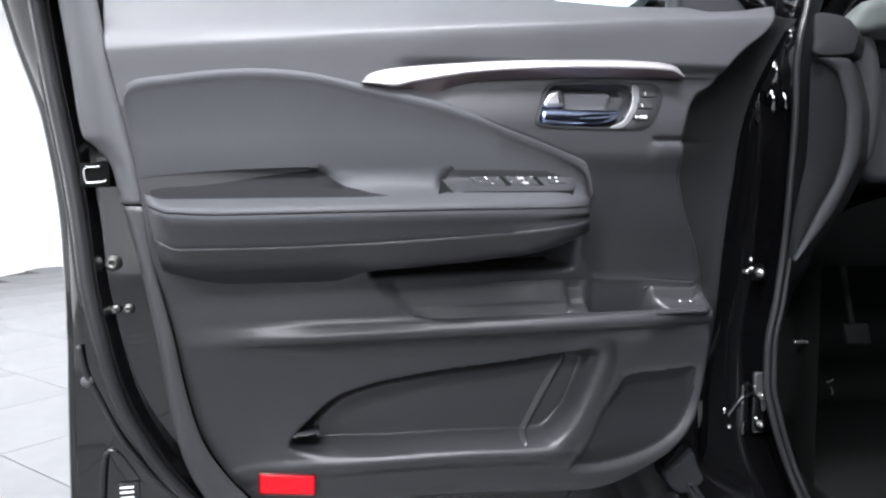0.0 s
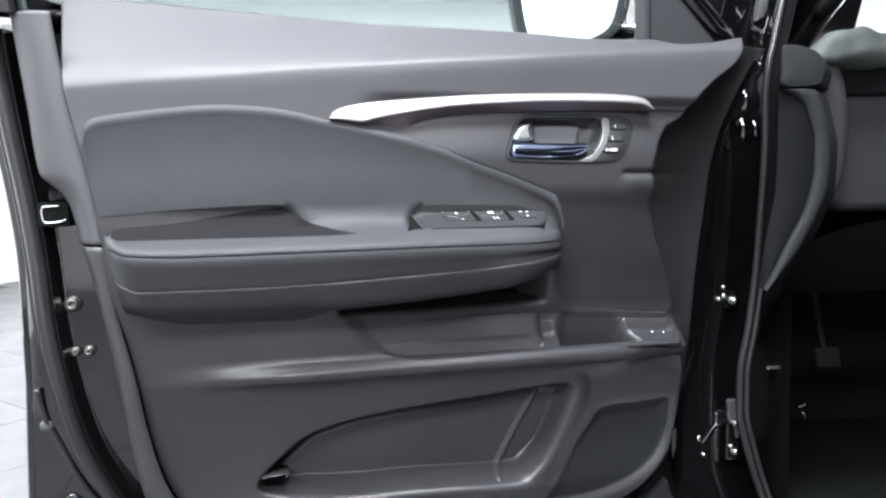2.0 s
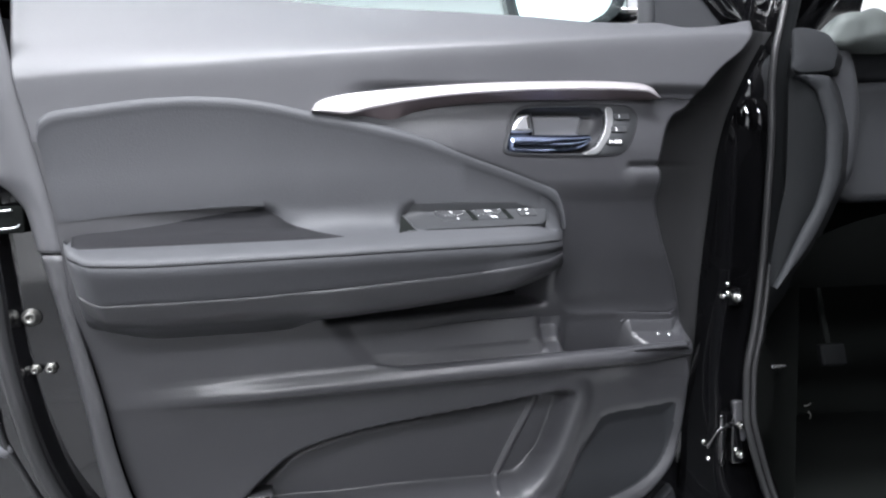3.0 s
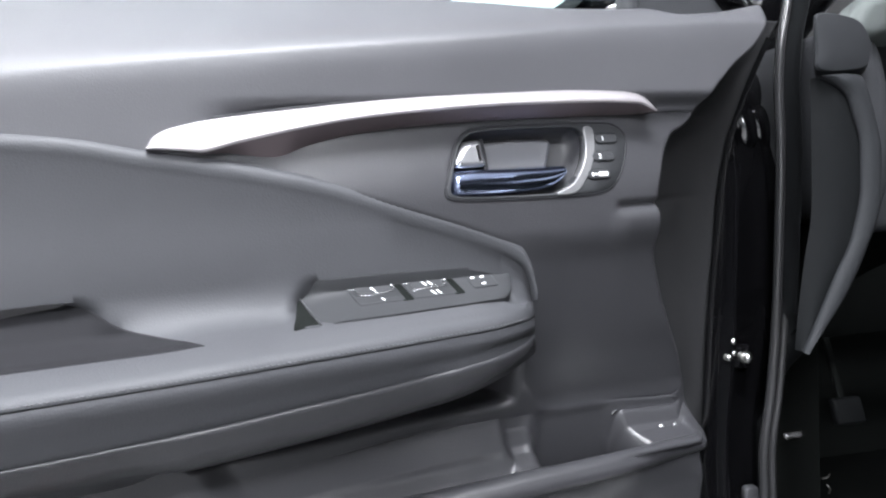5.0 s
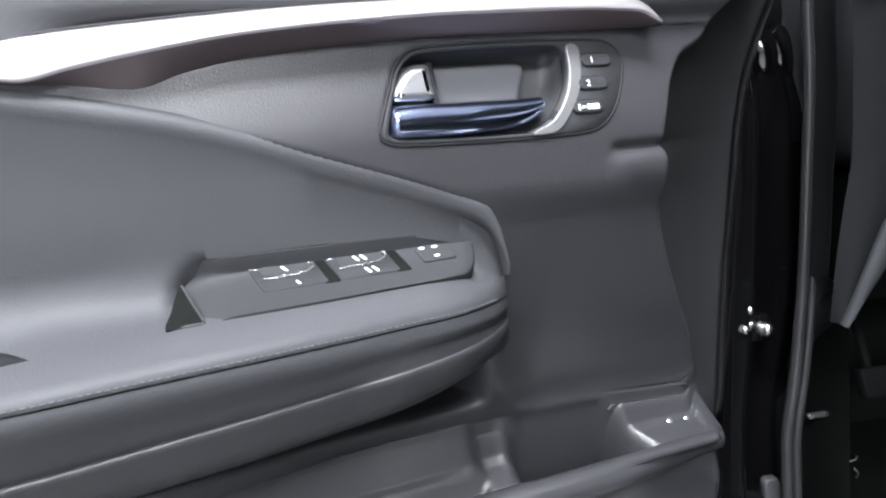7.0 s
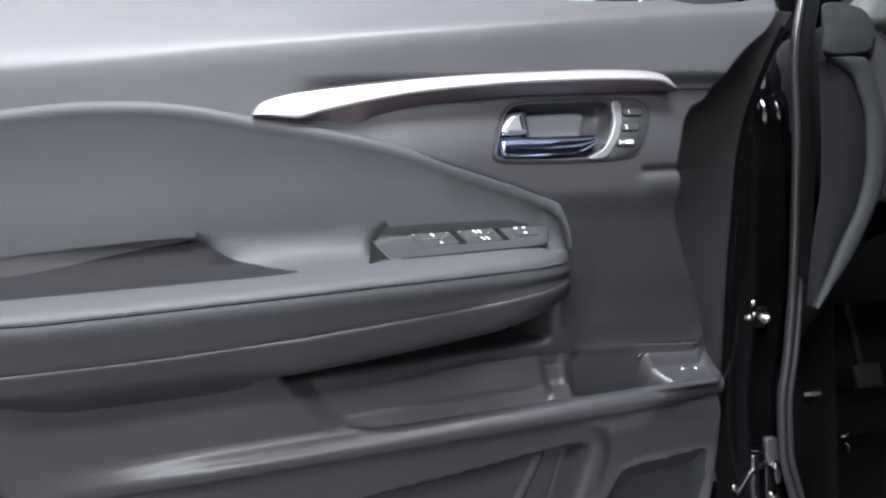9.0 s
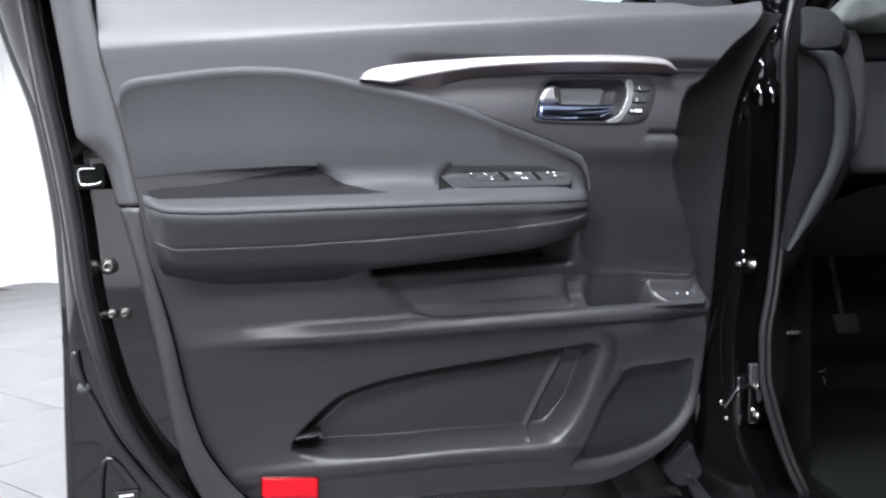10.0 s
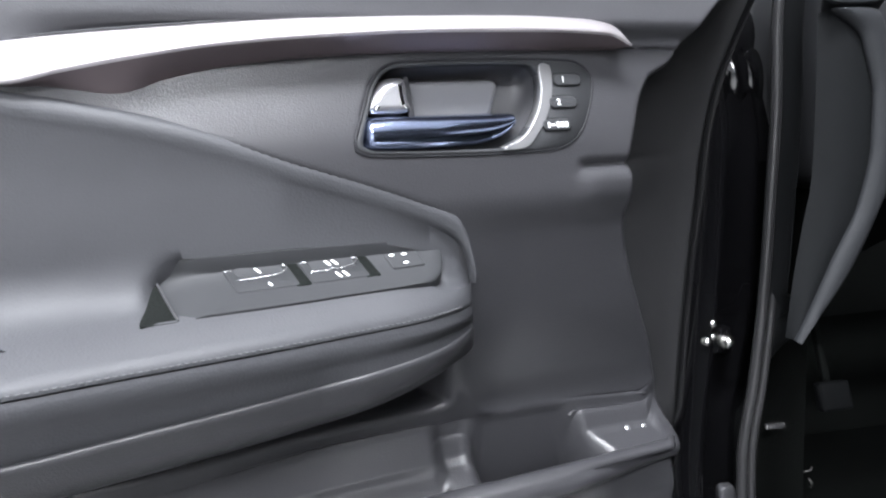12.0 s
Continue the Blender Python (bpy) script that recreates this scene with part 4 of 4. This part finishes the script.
def mirror_frame(u, v, h):
    """The outside mirror, turned towards the seat and the rear."""
    depth = 1.16 - h - 0.9 * (u - 0.41)
    k = (1.941 - h) / (1.7 * u + depth)
    return face_frame(u * k, 1.03 + (v - 1.03) * k, 1.16 - k * depth)


MIR = ring([(0.338, 1.44), (0.341, 1.39), (0.350, 1.345), (0.370, 1.323), (0.41, 1.318), (0.443, 1.323), (0.472, 1.343), (0.484, 1.390), (0.488, 1.45), (0.47, 1.50), (0.41, 1.512), (0.35, 1.50)], 60)
MIRROR_OB = part("outside_mirror", rings_mesh("outside_mirror", [[mirror_frame(a, b, h) for a, b in inset(MIR, d)] for d, h in ((-0.012, -0.243), (-0.014, -0.255), (-0.008, -0.29), (0.02, -0.33), (0.06, -0.35))] , PAINT, False, True), DOOR, "black outside mirror housing")
part("mirror_rim", rings_mesh("mirror_rim", [[mirror_frame(a, b, h) for a, b in inset(MIR, d)] for d, h in ((-0.012, -0.243), (-0.004, -0.241), (0.002, -0.246), (0.003, -0.253))], DARK, False, False), MIRROR_OB)
part("mirror_glass", rings_mesh("mirror_glass", [[mirror_frame(a, b, h) for a, b in inset(MIR, 0.001)] for h in (-0.254, -0.250)], MIRROR), MIRROR_OB, "mirror glass", 30)
part("mirror_arm", tube("mirror_arm", along([face_frame(0.50, 1.34, -0.27), face_frame(0.535, 1.325, -0.2), face_frame(0.55, 1.315, -0.09)], 12), 0.026, PAINT, 12), MIRROR_OB)

# ---- the car body beside the door ----
BODY = thing("car", "black car with its front door open", "car", pose(0, 0, 0))


def at_door(u, v, w):
    a = radians(12)
    return (u * math.cos(a) + w * math.sin(a), 1.16 + u * math.sin(a) - w * math.cos(a), v)


pil_l = curve((1.9, 0.74), (1.32, 0.655), (1.275, 0.640), (1.16, 0.605), (0.99, 0.590), (0.82, 0.575), (0.64, 0.570), (0.467, 0.57), (0.29, 0.64), (0.2, 0.70))
pil_r = curve((1.9, 0.92), (1.32, 0.795), (1.10, 0.755), (0.875, 0.752), (0.637, 0.716), (0.514, 0.725), (0.311, 0.80), (0.2, 0.86))
rows = []
for z in np.linspace(0.2, 1.85, 70):
    a, b = float(pil_l(z)), float(pil_r(z))
    f = lambda s: a + (b - a) * s
    k = float(smooth(0.95, 1.1, z))
    prof = [(f(-0.6), 1.425), (f(-0.3), 1.432), (f(0.0), 1.444), (f(0.2), 1.453), (f(0.3), 1.459), (f(0.38), 1.463), (f(0.42), 1.461), (f(0.46), 1.461), (f(0.50), 1.467), (f(0.6), 1.480),
            (f(0.72), 1.490), (f(0.80), 1.494), (f(0.84), 1.491), (f(0.88), 1.492), (f(0.92), 1.498), (f(1.05), 1.51), (f(1.2 + 0.3 * k), 1.54 - 0.02 * k), (f(1.3 + 1.0 * k), 1.6 - 0.07 * k)]
    back = 0.062 * float(smooth(1.06, 1.26, z))
    rows.append([(x, y + back, z) for x, y in prof])
part("hinge_pillar", grid_mesh("hinge_pillar", rows, PAINT), BODY, "gloss black painted hinge pillar")
for x, y, z, rx, rz in ((0.731, 1.536, 1.205, 0.026, 0.046), (0.712, 1.510, 1.142, 0.020, 0.046), (0.742, 1.519, 1.142, 0.018, 0.046), (0.783, 1.544, 1.148, 0.018, 0.046), (0.763, 1.554, 1.285, 0.016, 0.030)):
    dome = [[(x + rx * math.sin(a) * math.cos(b), y - 0.009 * math.cos(a) ** 4, z + rz * math.sin(a) * math.sin(b)) for b in np.linspace(0, 2 * math.pi, 20, endpoint=False)] for a in np.linspace(0.05, math.pi / 2, 12)]
    part("pillar_pressing", rings_mesh("pillar_pressing", dome, PAINT), BODY, "convex pressing in the black paint")
seal_pts = [(0.86, 1.62), (0.80, 1.42), (0.777, 1.318), (0.764, 1.26), (0.759, 1.20), (0.761, 1.12), (0.755, 1.0), (0.747, 0.881), (0.732, 0.76), (0.714, 0.654), (0.714, 0.59), (0.730, 0.52), (0.768, 0.41), (0.826, 0.30), (0.88, 0.22)]
part("door_seal", tube("door_seal", along([at_door(u, v, -0.118) for u, v in seal_pts], 80), 0.0075, RUBBER, 12), BODY, "black rubber door aperture seal")
part("seal_lip", tube("seal_lip", along([at_door(u + 0.015, v, -0.117) for u, v in seal_pts], 80), 0.006, RUBBER, 10), BODY, "black rubber seal lip")
trim_edge = curve((1.7, 0.86), (1.42, 0.765), (1.32, 0.724), (1.215, 0.729), (1.10, 0.729), (1.03, 0.727), (0.968, 0.716), (0.90, 0.705), (0.83, 0.700), (0.70, 0.715), (0.60, 0.735), (0.5, 0.76), (0.3, 0.86), (0.2, 0.92))
rows = []
for u, v in along([(u, v, 0) for u, v in seal_pts], 70)[:, :2]:
    a, b = Vector(at_door(u + 0.008, v, -0.125)), float(trim_edge(v))
    deep = 1.40 + 0.12 * float(smooth(0.86, 0.72, v))
    c = Vector((max(b, a.x + 0.004) if v > 0.86 else a.x + 0.035 + 0.25 * (0.86 - v) * (v > 0.7), deep, v))
    rows.append([tuple(a + (c - a) * q + Vector((0.004, -0.004, 0)) * math.sin(math.pi * q)) for q in np.linspace(0, 1, 8)] + [tuple(c + Vector((0.05 * q, 0.12 * q, 0))) for q in (0.3, 0.6, 1.0)])
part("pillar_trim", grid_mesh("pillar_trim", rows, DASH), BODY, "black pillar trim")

# cabin shell that shades the footwell; roof, pillars, far side, rear added unseen
part("a_pillar", tube("a_pillar", along([(0.79, 1.66, 1.24), (0.84, 1.40, 1.44), (0.90, 1.12, 1.62), (0.98, 0.85, 1.75)], 24), 0.045, PAINT, 14), BODY, "unseen gloss black windscreen pillar added for shade")
part("roof", block("roof", 0.78, 2.5, -1.6, 1.1, 1.74, 1.80, PAINT, 0.02), BODY, "unseen black roof added for shade")
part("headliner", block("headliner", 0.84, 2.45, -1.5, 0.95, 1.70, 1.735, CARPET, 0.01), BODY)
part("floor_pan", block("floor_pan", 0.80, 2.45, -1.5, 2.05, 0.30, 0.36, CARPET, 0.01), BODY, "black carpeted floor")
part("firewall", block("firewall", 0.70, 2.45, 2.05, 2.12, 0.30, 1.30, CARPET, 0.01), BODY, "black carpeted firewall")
part("far_side", block("far_side", 2.45, 2.52, -1.6, 2.1, 0.30, 1.25, CARPET, 0.01), BODY, "unseen black trimmed far side added for shade")
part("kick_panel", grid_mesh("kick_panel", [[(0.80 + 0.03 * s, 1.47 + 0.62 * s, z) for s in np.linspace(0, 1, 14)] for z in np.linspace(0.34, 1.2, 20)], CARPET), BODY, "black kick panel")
part("rear_bulkhead", block("rear_bulkhead", 0.84, 2.45, -1.6, -1.5, 0.3, 1.74, CARPET, 0.01), BODY, "unseen black rear trim added for shade")
part("b_pillar", block("b_pillar", 0.80, 0.95, -0.25, -0.05, 0.3, 1.74, PAINT, 0.03), BODY, "unseen gloss black centre pillar added for shade")


def rocker_rows():
    rows = []
    for y in np.linspace(-1.6, 1.62, 60):
        k = float(smooth(1.1, 1.6, y))
        prof = [(0.86, 0.36), (0.82, 0.40), (0.78, 0.405), (0.73, 0.39), (0.66 - 0.06 * k, 0.365 + 0.02 * k), (0.60 - 0.09 * k, 0.33 + 0.03 * k), (0.575 - 0.10 * k, 0.28), (0.58 - 0.10 * k, 0.22), (0.64, 0.18)]
        rows.append([(x, y, z - 0.07) for x, z in prof])
    return rows


part("rocker", grid_mesh("rocker", rocker_rows(), PAINT), BODY, "gloss black sill")
rows = []
for z in np.linspace(0.2, 1.05, 30):
    rows.append([(0.68 - 0.20 * s + 0.02 * math.sin(3 * s), 1.56 + 0.08 * s + 0.35 * s * s, z) for s in np.linspace(-0.3, 1.0, 14)])
part("fender", grid_mesh("fender", rows, PAINT), BODY, "gloss black front wing edge")
part("wing_bracket", slab("wing_bracket", ring([(0.470, 0.405), (0.500, 0.430), (0.525, 0.452), (0.535, 0.425), (0.548, 0.390), (0.515, 0.365), (0.488, 0.372)], 40), -1.44, -1.41, 0.006, DASH_SIDE, world_frame), BODY, "dark grey plastic wing bracket")
part("wing_flange", slab("wing_flange", ring([(0.512, 0.385), (0.528, 0.388), (0.560, 0.345), (0.600, 0.300), (0.575, 0.282), (0.535, 0.330)], 40), -1.44, -1.405, 0.008, DASH_SIDE, world_frame), BODY, "dark grey plastic wing flange")
part("bonnet", block("bonnet", 0.55, 2.4, 1.95, 3.3, 0.95, 1.08, PAINT, 0.04), BODY, "black bonnet")

# hinge, door check and bolts
def steel_bolt(r, h, at, parent, sides=6, name="bolt"):
    me = lathe(name, [(1.4 * r, 0), (1.4 * r, 0.3 * h), (r, 0.32 * h), (r, 0.8 * h), (0.8 * r, 0.95 * h), (0.45 * r, 1.05 * h), (0.12 * r, 1.08 * h)], BRIGHT_STEEL, Matrix.Translation(at) @ pose(0, 0, 0, 90, 0, 0), sides)
    return part(name, me, parent, "zinc plated " + name, 30)


HINGE = part("hinge", block("hinge", 0.665, 0.700, 1.463, 1.505, 0.47, 0.57, PAINT, 0.004), BODY, "black painted lower door hinge")
part("door_leaf", block("door_leaf", 0.585, 0.625, 1.465, 1.495, 0.475, 0.565, PAINT, 0.004), HINGE)
part("knuckle", lathe("knuckle", [(0.008, -0.052), (0.010, -0.05), (0.010, 0.05), (0.008, 0.052)], PAINT, Matrix.Translation((0.645, 1.467, 0.52)), 16), HINGE)
for x, z in ((0.682, 0.55), (0.682, 0.49), (0.605, 0.52)):
    steel_bolt(0.007, 0.011, (x, 1.464, z), HINGE)
part("hinge_plate", slab("hinge_plate", ring([(0.669, 0.594), (0.680, 0.596), (0.689, 0.592), (0.691, 0.555), (0.692, 0.522), (0.684, 0.518), (0.680, 0.545), (0.671, 0.552), (0.668, 0.575)], 40), -1.475, -1.461, 0.002, GREY_TRIM, world_frame), HINGE, "grey hinge plate")
part("hinge_arm", tube("hinge_arm", along([(0.600, 1.47, 0.50), (0.616, 1.462, 0.512), (0.643, 1.462, 0.545), (0.668, 1.465, 0.552)], 20), 0.006, PAINT, 10), HINGE)
part("hinge_rod", tube("hinge_rod", along([(0.600, 1.468, 0.585), (0.604, 1.466, 0.55), (0.612, 1.464, 0.52)], 12), 0.0022, PAINT, 8), HINGE)
for x, z in ((0.616, 0.486), (0.671, 0.502)):
    steel_bolt(0.0036, 0.006, (x, 1.459, z), HINGE, 12, "rivet")
CHECK = part("door_check", block("door_check", 0.650, 0.684, 1.466, 1.50, 0.785, 0.821, PAINT, 0.004), BODY, "black door check bracket")
part("strap", block("strap", 0.57, 0.655, 1.474, 1.482, 0.790, 0.806, PAINT, 0.003), CHECK)
steel_bolt(0.0075, 0.014, (0.674, 1.466, 0.803), CHECK, 16, "pin")
steel_bolt(0.0055, 0.010, (0.644, 1.466, 0.806), CHECK, 8, "nut")
steel_bolt(0.005, 0.008, (0.653, 1.466, 0.830), CHECK, 12, "rivet")
steel_bolt(0.005, 0.006, (0.655, 1.466, 0.811), CHECK, 12, "rivet")
wheel_rings = [(0.20, -0.10), (0.33, -0.115), (0.365, -0.09), (0.375, -0.04), (0.375, 0.04), (0.365, 0.09), (0.33, 0.115), (0.20, 0.10)]
for wx, wy in ((0.80, 2.62), (2.35, 2.62), (0.80, -0.95), (2.35, -0.95)):
    wheel = part("wheel", lathe("wheel", wheel_rings, RUBBER, Matrix.Translation((wx, wy, 0.375)) @ pose(0, 0, 0, 0, 90, 0), 40), BODY, "black rubber tyre")
    part("rim", lathe("rim", [(0.205, -0.09), (0.21, -0.06), (0.21, 0.06), (0.205, 0.09)], STEEL, Matrix.Translation((wx, wy, 0.375)) @ pose(0, 0, 0, 0, 90, 0), 40), wheel, "grey metal rim")
BOOT = thing("wiring_boot", "black ribbed rubber wiring boot between door and pillar", "wiring boot", pose(0.60, 1.47, 1.02))
part("bellows", tube("bellows", along([(-0.06, 0.0, 0.0), (-0.02, 0.02, 0.03), (0.03, 0.03, 0.04)], 40), [0.020 + 0.003 * math.sin(i * 1.6) for i in range(40)], RUBBER, 14), BOOT)

# ---- dashboard end ----
DASHB = thing("dashboard", "dark grey plastic dashboard end with an oval cap", "dashboard", Matrix.Translation((0.0, 0.0, 0.0485)) @ Matrix.Scale(0.95, 4))
rim_o = along([(0.728, 1.215, 0), (0.765, 1.2165, 0), (0.790, 1.214, 0), (0.800, 1.197, 0), (0.809, 1.167, 0), (0.821, 1.107, 0), (0.818, 1.036, 0), (0.796, 0.975, 0), (0.764, 0.914, 0), (0.727, 0.866, 0), (0.703, 0.836, 0)], 70)
rim_i = along([(0.727, 1.213, 0), (0.756, 1.198, 0), (0.770, 1.184, 0), (0.776, 1.167, 0), (0.789, 1.117, 0), (0.789, 1.067, 0), (0.775, 0.996, 0), (0.744, 0.934, 0), (0.714, 0.872, 0), (0.697, 0.840, 0)], 70)
rows = []
for o, i in zip(rim_o, rim_i):
    rows.append([(o[0] + (i[0] - o[0]) * k + max(y - 1.382, 0) * 0.8, y, o[1] + (i[1] - o[1]) * k) for k, y in ((0, 1.46), (0, 1.382), (0.08, 1.3765), (0.3, 1.373), (0.6, 1.374), (0.92, 1.3775), (1.0, 1.383), (1.0, 1.40))])
part("end_rim", grid_mesh("end_rim", rows, DASH_RIM), DASHB, "grey plastic rim", 60)
cap_edge = curve((1.32, 0.722), (1.215, 0.727), (1.10, 0.727), (1.03, 0.725), (0.968, 0.714), (0.90, 0.703), (0.83, 0.695))
rows = []
for o in rim_i:
    a = float(cap_edge(o[1]))
    rows.append([(a + (o[0] + 0.006 - a) * k, 1.386 + 0.010 * (1 - k) ** 2 - 0.004 * math.sin(math.pi * k), o[1]) for k in np.linspace(0, 1, 12)])
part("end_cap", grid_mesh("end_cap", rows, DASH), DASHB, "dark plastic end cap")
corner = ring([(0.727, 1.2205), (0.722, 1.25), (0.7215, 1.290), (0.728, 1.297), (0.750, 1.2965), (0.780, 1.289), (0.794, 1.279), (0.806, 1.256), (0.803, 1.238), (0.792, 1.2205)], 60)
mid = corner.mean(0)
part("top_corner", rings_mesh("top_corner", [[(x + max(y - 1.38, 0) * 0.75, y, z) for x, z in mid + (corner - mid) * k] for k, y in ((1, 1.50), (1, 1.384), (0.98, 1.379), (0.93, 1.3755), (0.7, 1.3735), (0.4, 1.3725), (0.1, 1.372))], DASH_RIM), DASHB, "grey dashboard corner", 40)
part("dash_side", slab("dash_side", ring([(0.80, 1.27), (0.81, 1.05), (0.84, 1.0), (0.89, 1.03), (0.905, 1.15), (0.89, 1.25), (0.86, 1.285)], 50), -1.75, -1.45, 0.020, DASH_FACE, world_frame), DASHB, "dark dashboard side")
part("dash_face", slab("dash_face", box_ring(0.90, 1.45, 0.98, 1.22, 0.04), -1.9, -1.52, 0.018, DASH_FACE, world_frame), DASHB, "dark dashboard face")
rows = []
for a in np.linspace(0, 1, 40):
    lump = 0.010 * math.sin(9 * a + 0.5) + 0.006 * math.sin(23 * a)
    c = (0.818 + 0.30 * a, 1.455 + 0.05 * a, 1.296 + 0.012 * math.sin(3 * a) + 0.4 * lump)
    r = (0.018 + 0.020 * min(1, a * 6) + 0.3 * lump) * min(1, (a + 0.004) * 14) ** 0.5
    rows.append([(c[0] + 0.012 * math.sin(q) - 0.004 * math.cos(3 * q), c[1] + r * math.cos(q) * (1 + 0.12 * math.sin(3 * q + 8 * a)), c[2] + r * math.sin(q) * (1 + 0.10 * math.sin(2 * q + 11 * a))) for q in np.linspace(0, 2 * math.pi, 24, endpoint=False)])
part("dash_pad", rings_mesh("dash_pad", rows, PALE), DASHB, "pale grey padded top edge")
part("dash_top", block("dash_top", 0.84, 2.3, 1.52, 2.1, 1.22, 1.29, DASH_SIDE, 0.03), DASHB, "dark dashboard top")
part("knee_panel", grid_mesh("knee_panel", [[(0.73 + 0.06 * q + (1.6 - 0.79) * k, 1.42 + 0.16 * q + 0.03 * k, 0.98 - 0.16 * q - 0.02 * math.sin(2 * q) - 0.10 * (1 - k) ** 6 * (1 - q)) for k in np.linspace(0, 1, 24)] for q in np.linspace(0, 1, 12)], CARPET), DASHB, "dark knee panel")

PEDAL = thing("foot_rest_pedal", "worn black rubber pedal pad in the dark footwell", "pedal", pose(0.953, 1.604, 0.645, -20, 0, 0))
part("pad", block("pad", -0.028, 0.028, -0.010, 0.010, -0.024, 0.024, DASH, 0.006), PEDAL)
part("arm", block("arm", -0.006, 0.006, 0.004, 0.016, 0.018, 0.26, CARPET, 0.003), PEDAL)
CLIP = thing("sill_clip", "small bright metal clip on the kick panel", "clip", pose(0.789, 1.52, 0.648))
for p, q in (((0.812, 1.55, 0.622), (0.816, 1.55, 0.592)), ((0.862, 1.55, 0.552), (0.876, 1.55, 0.558)), ((0.871, 1.55, 0.540), (0.875, 1.55, 0.524))):
    wire = thing("wire_clip", "small bright wire clip on the kick panel", "clip", pose(*p), "wire clips")
    part("loop", tube("loop", along([(0, 0, 0), tuple((Vector(q) - Vector(p)) * 0.5 + Vector((0.002, -0.003, 0))), tuple(Vector(q) - Vector(p))], 8), 0.0014, STEEL, 8), wire)
part("tab", block("tab", -0.016, 0.016, -0.004, 0.004, -0.004, 0.004, SATIN, 0.002), CLIP)

# ---- floor tiles ----
A = math.atan2(0.81, 0.58) - math.pi / 2
tile_me = block("tile", -0.298, 0.298, -0.298, 0.298, -0.012, 0.0, TILE, 0.002)
spots = []
for i in range(-30, 31):
    for j in range(-30, 31):
        x = -1.70 + 0.6 * (i * math.cos(A) - j * math.sin(A))
        y = 3.05 + 0.6 * (i * math.sin(A) + j * math.cos(A))
        if -4.98 < x < 4.88 and -4.88 < y < 9.18:
            spots.append((math.hypot(x + 1.8, y - 3.0), x, y))
spots.sort()
for _, x, y in spots[:260]:
    ob = new("tile", tile_me)
    ob.parent = FLOOR
    ob.matrix_basis = pose(x, y, 0.0, 0, 0, math.degrees(A))
verts, faces = [], []
for _, x, y in spots[260:]:
    m = pose(x, y, 0, 0, 0, math.degrees(A))
    b = len(verts)
    verts += [m @ Vector(p) for p in ((-0.298, -0.298, 0), (0.298, -0.298, 0), (0.298, 0.298, 0), (-0.298, 0.298, 0), (-0.298, -0.298, -0.012), (0.298, -0.298, -0.012), (0.298, 0.298, -0.012), (-0.298, 0.298, -0.012))]
    faces += [(b, b + 1, b + 2, b + 3), (b, b + 4, b + 5, b + 1), (b + 1, b + 5, b + 6, b + 2), (b + 2, b + 6, b + 7, b + 3), (b + 3, b + 7, b + 4, b)]
far = part("far_tiles", mesh_of("far_tiles", verts, faces, TILE, None, True), FLOOR)
tagged(far, kind="stuff")
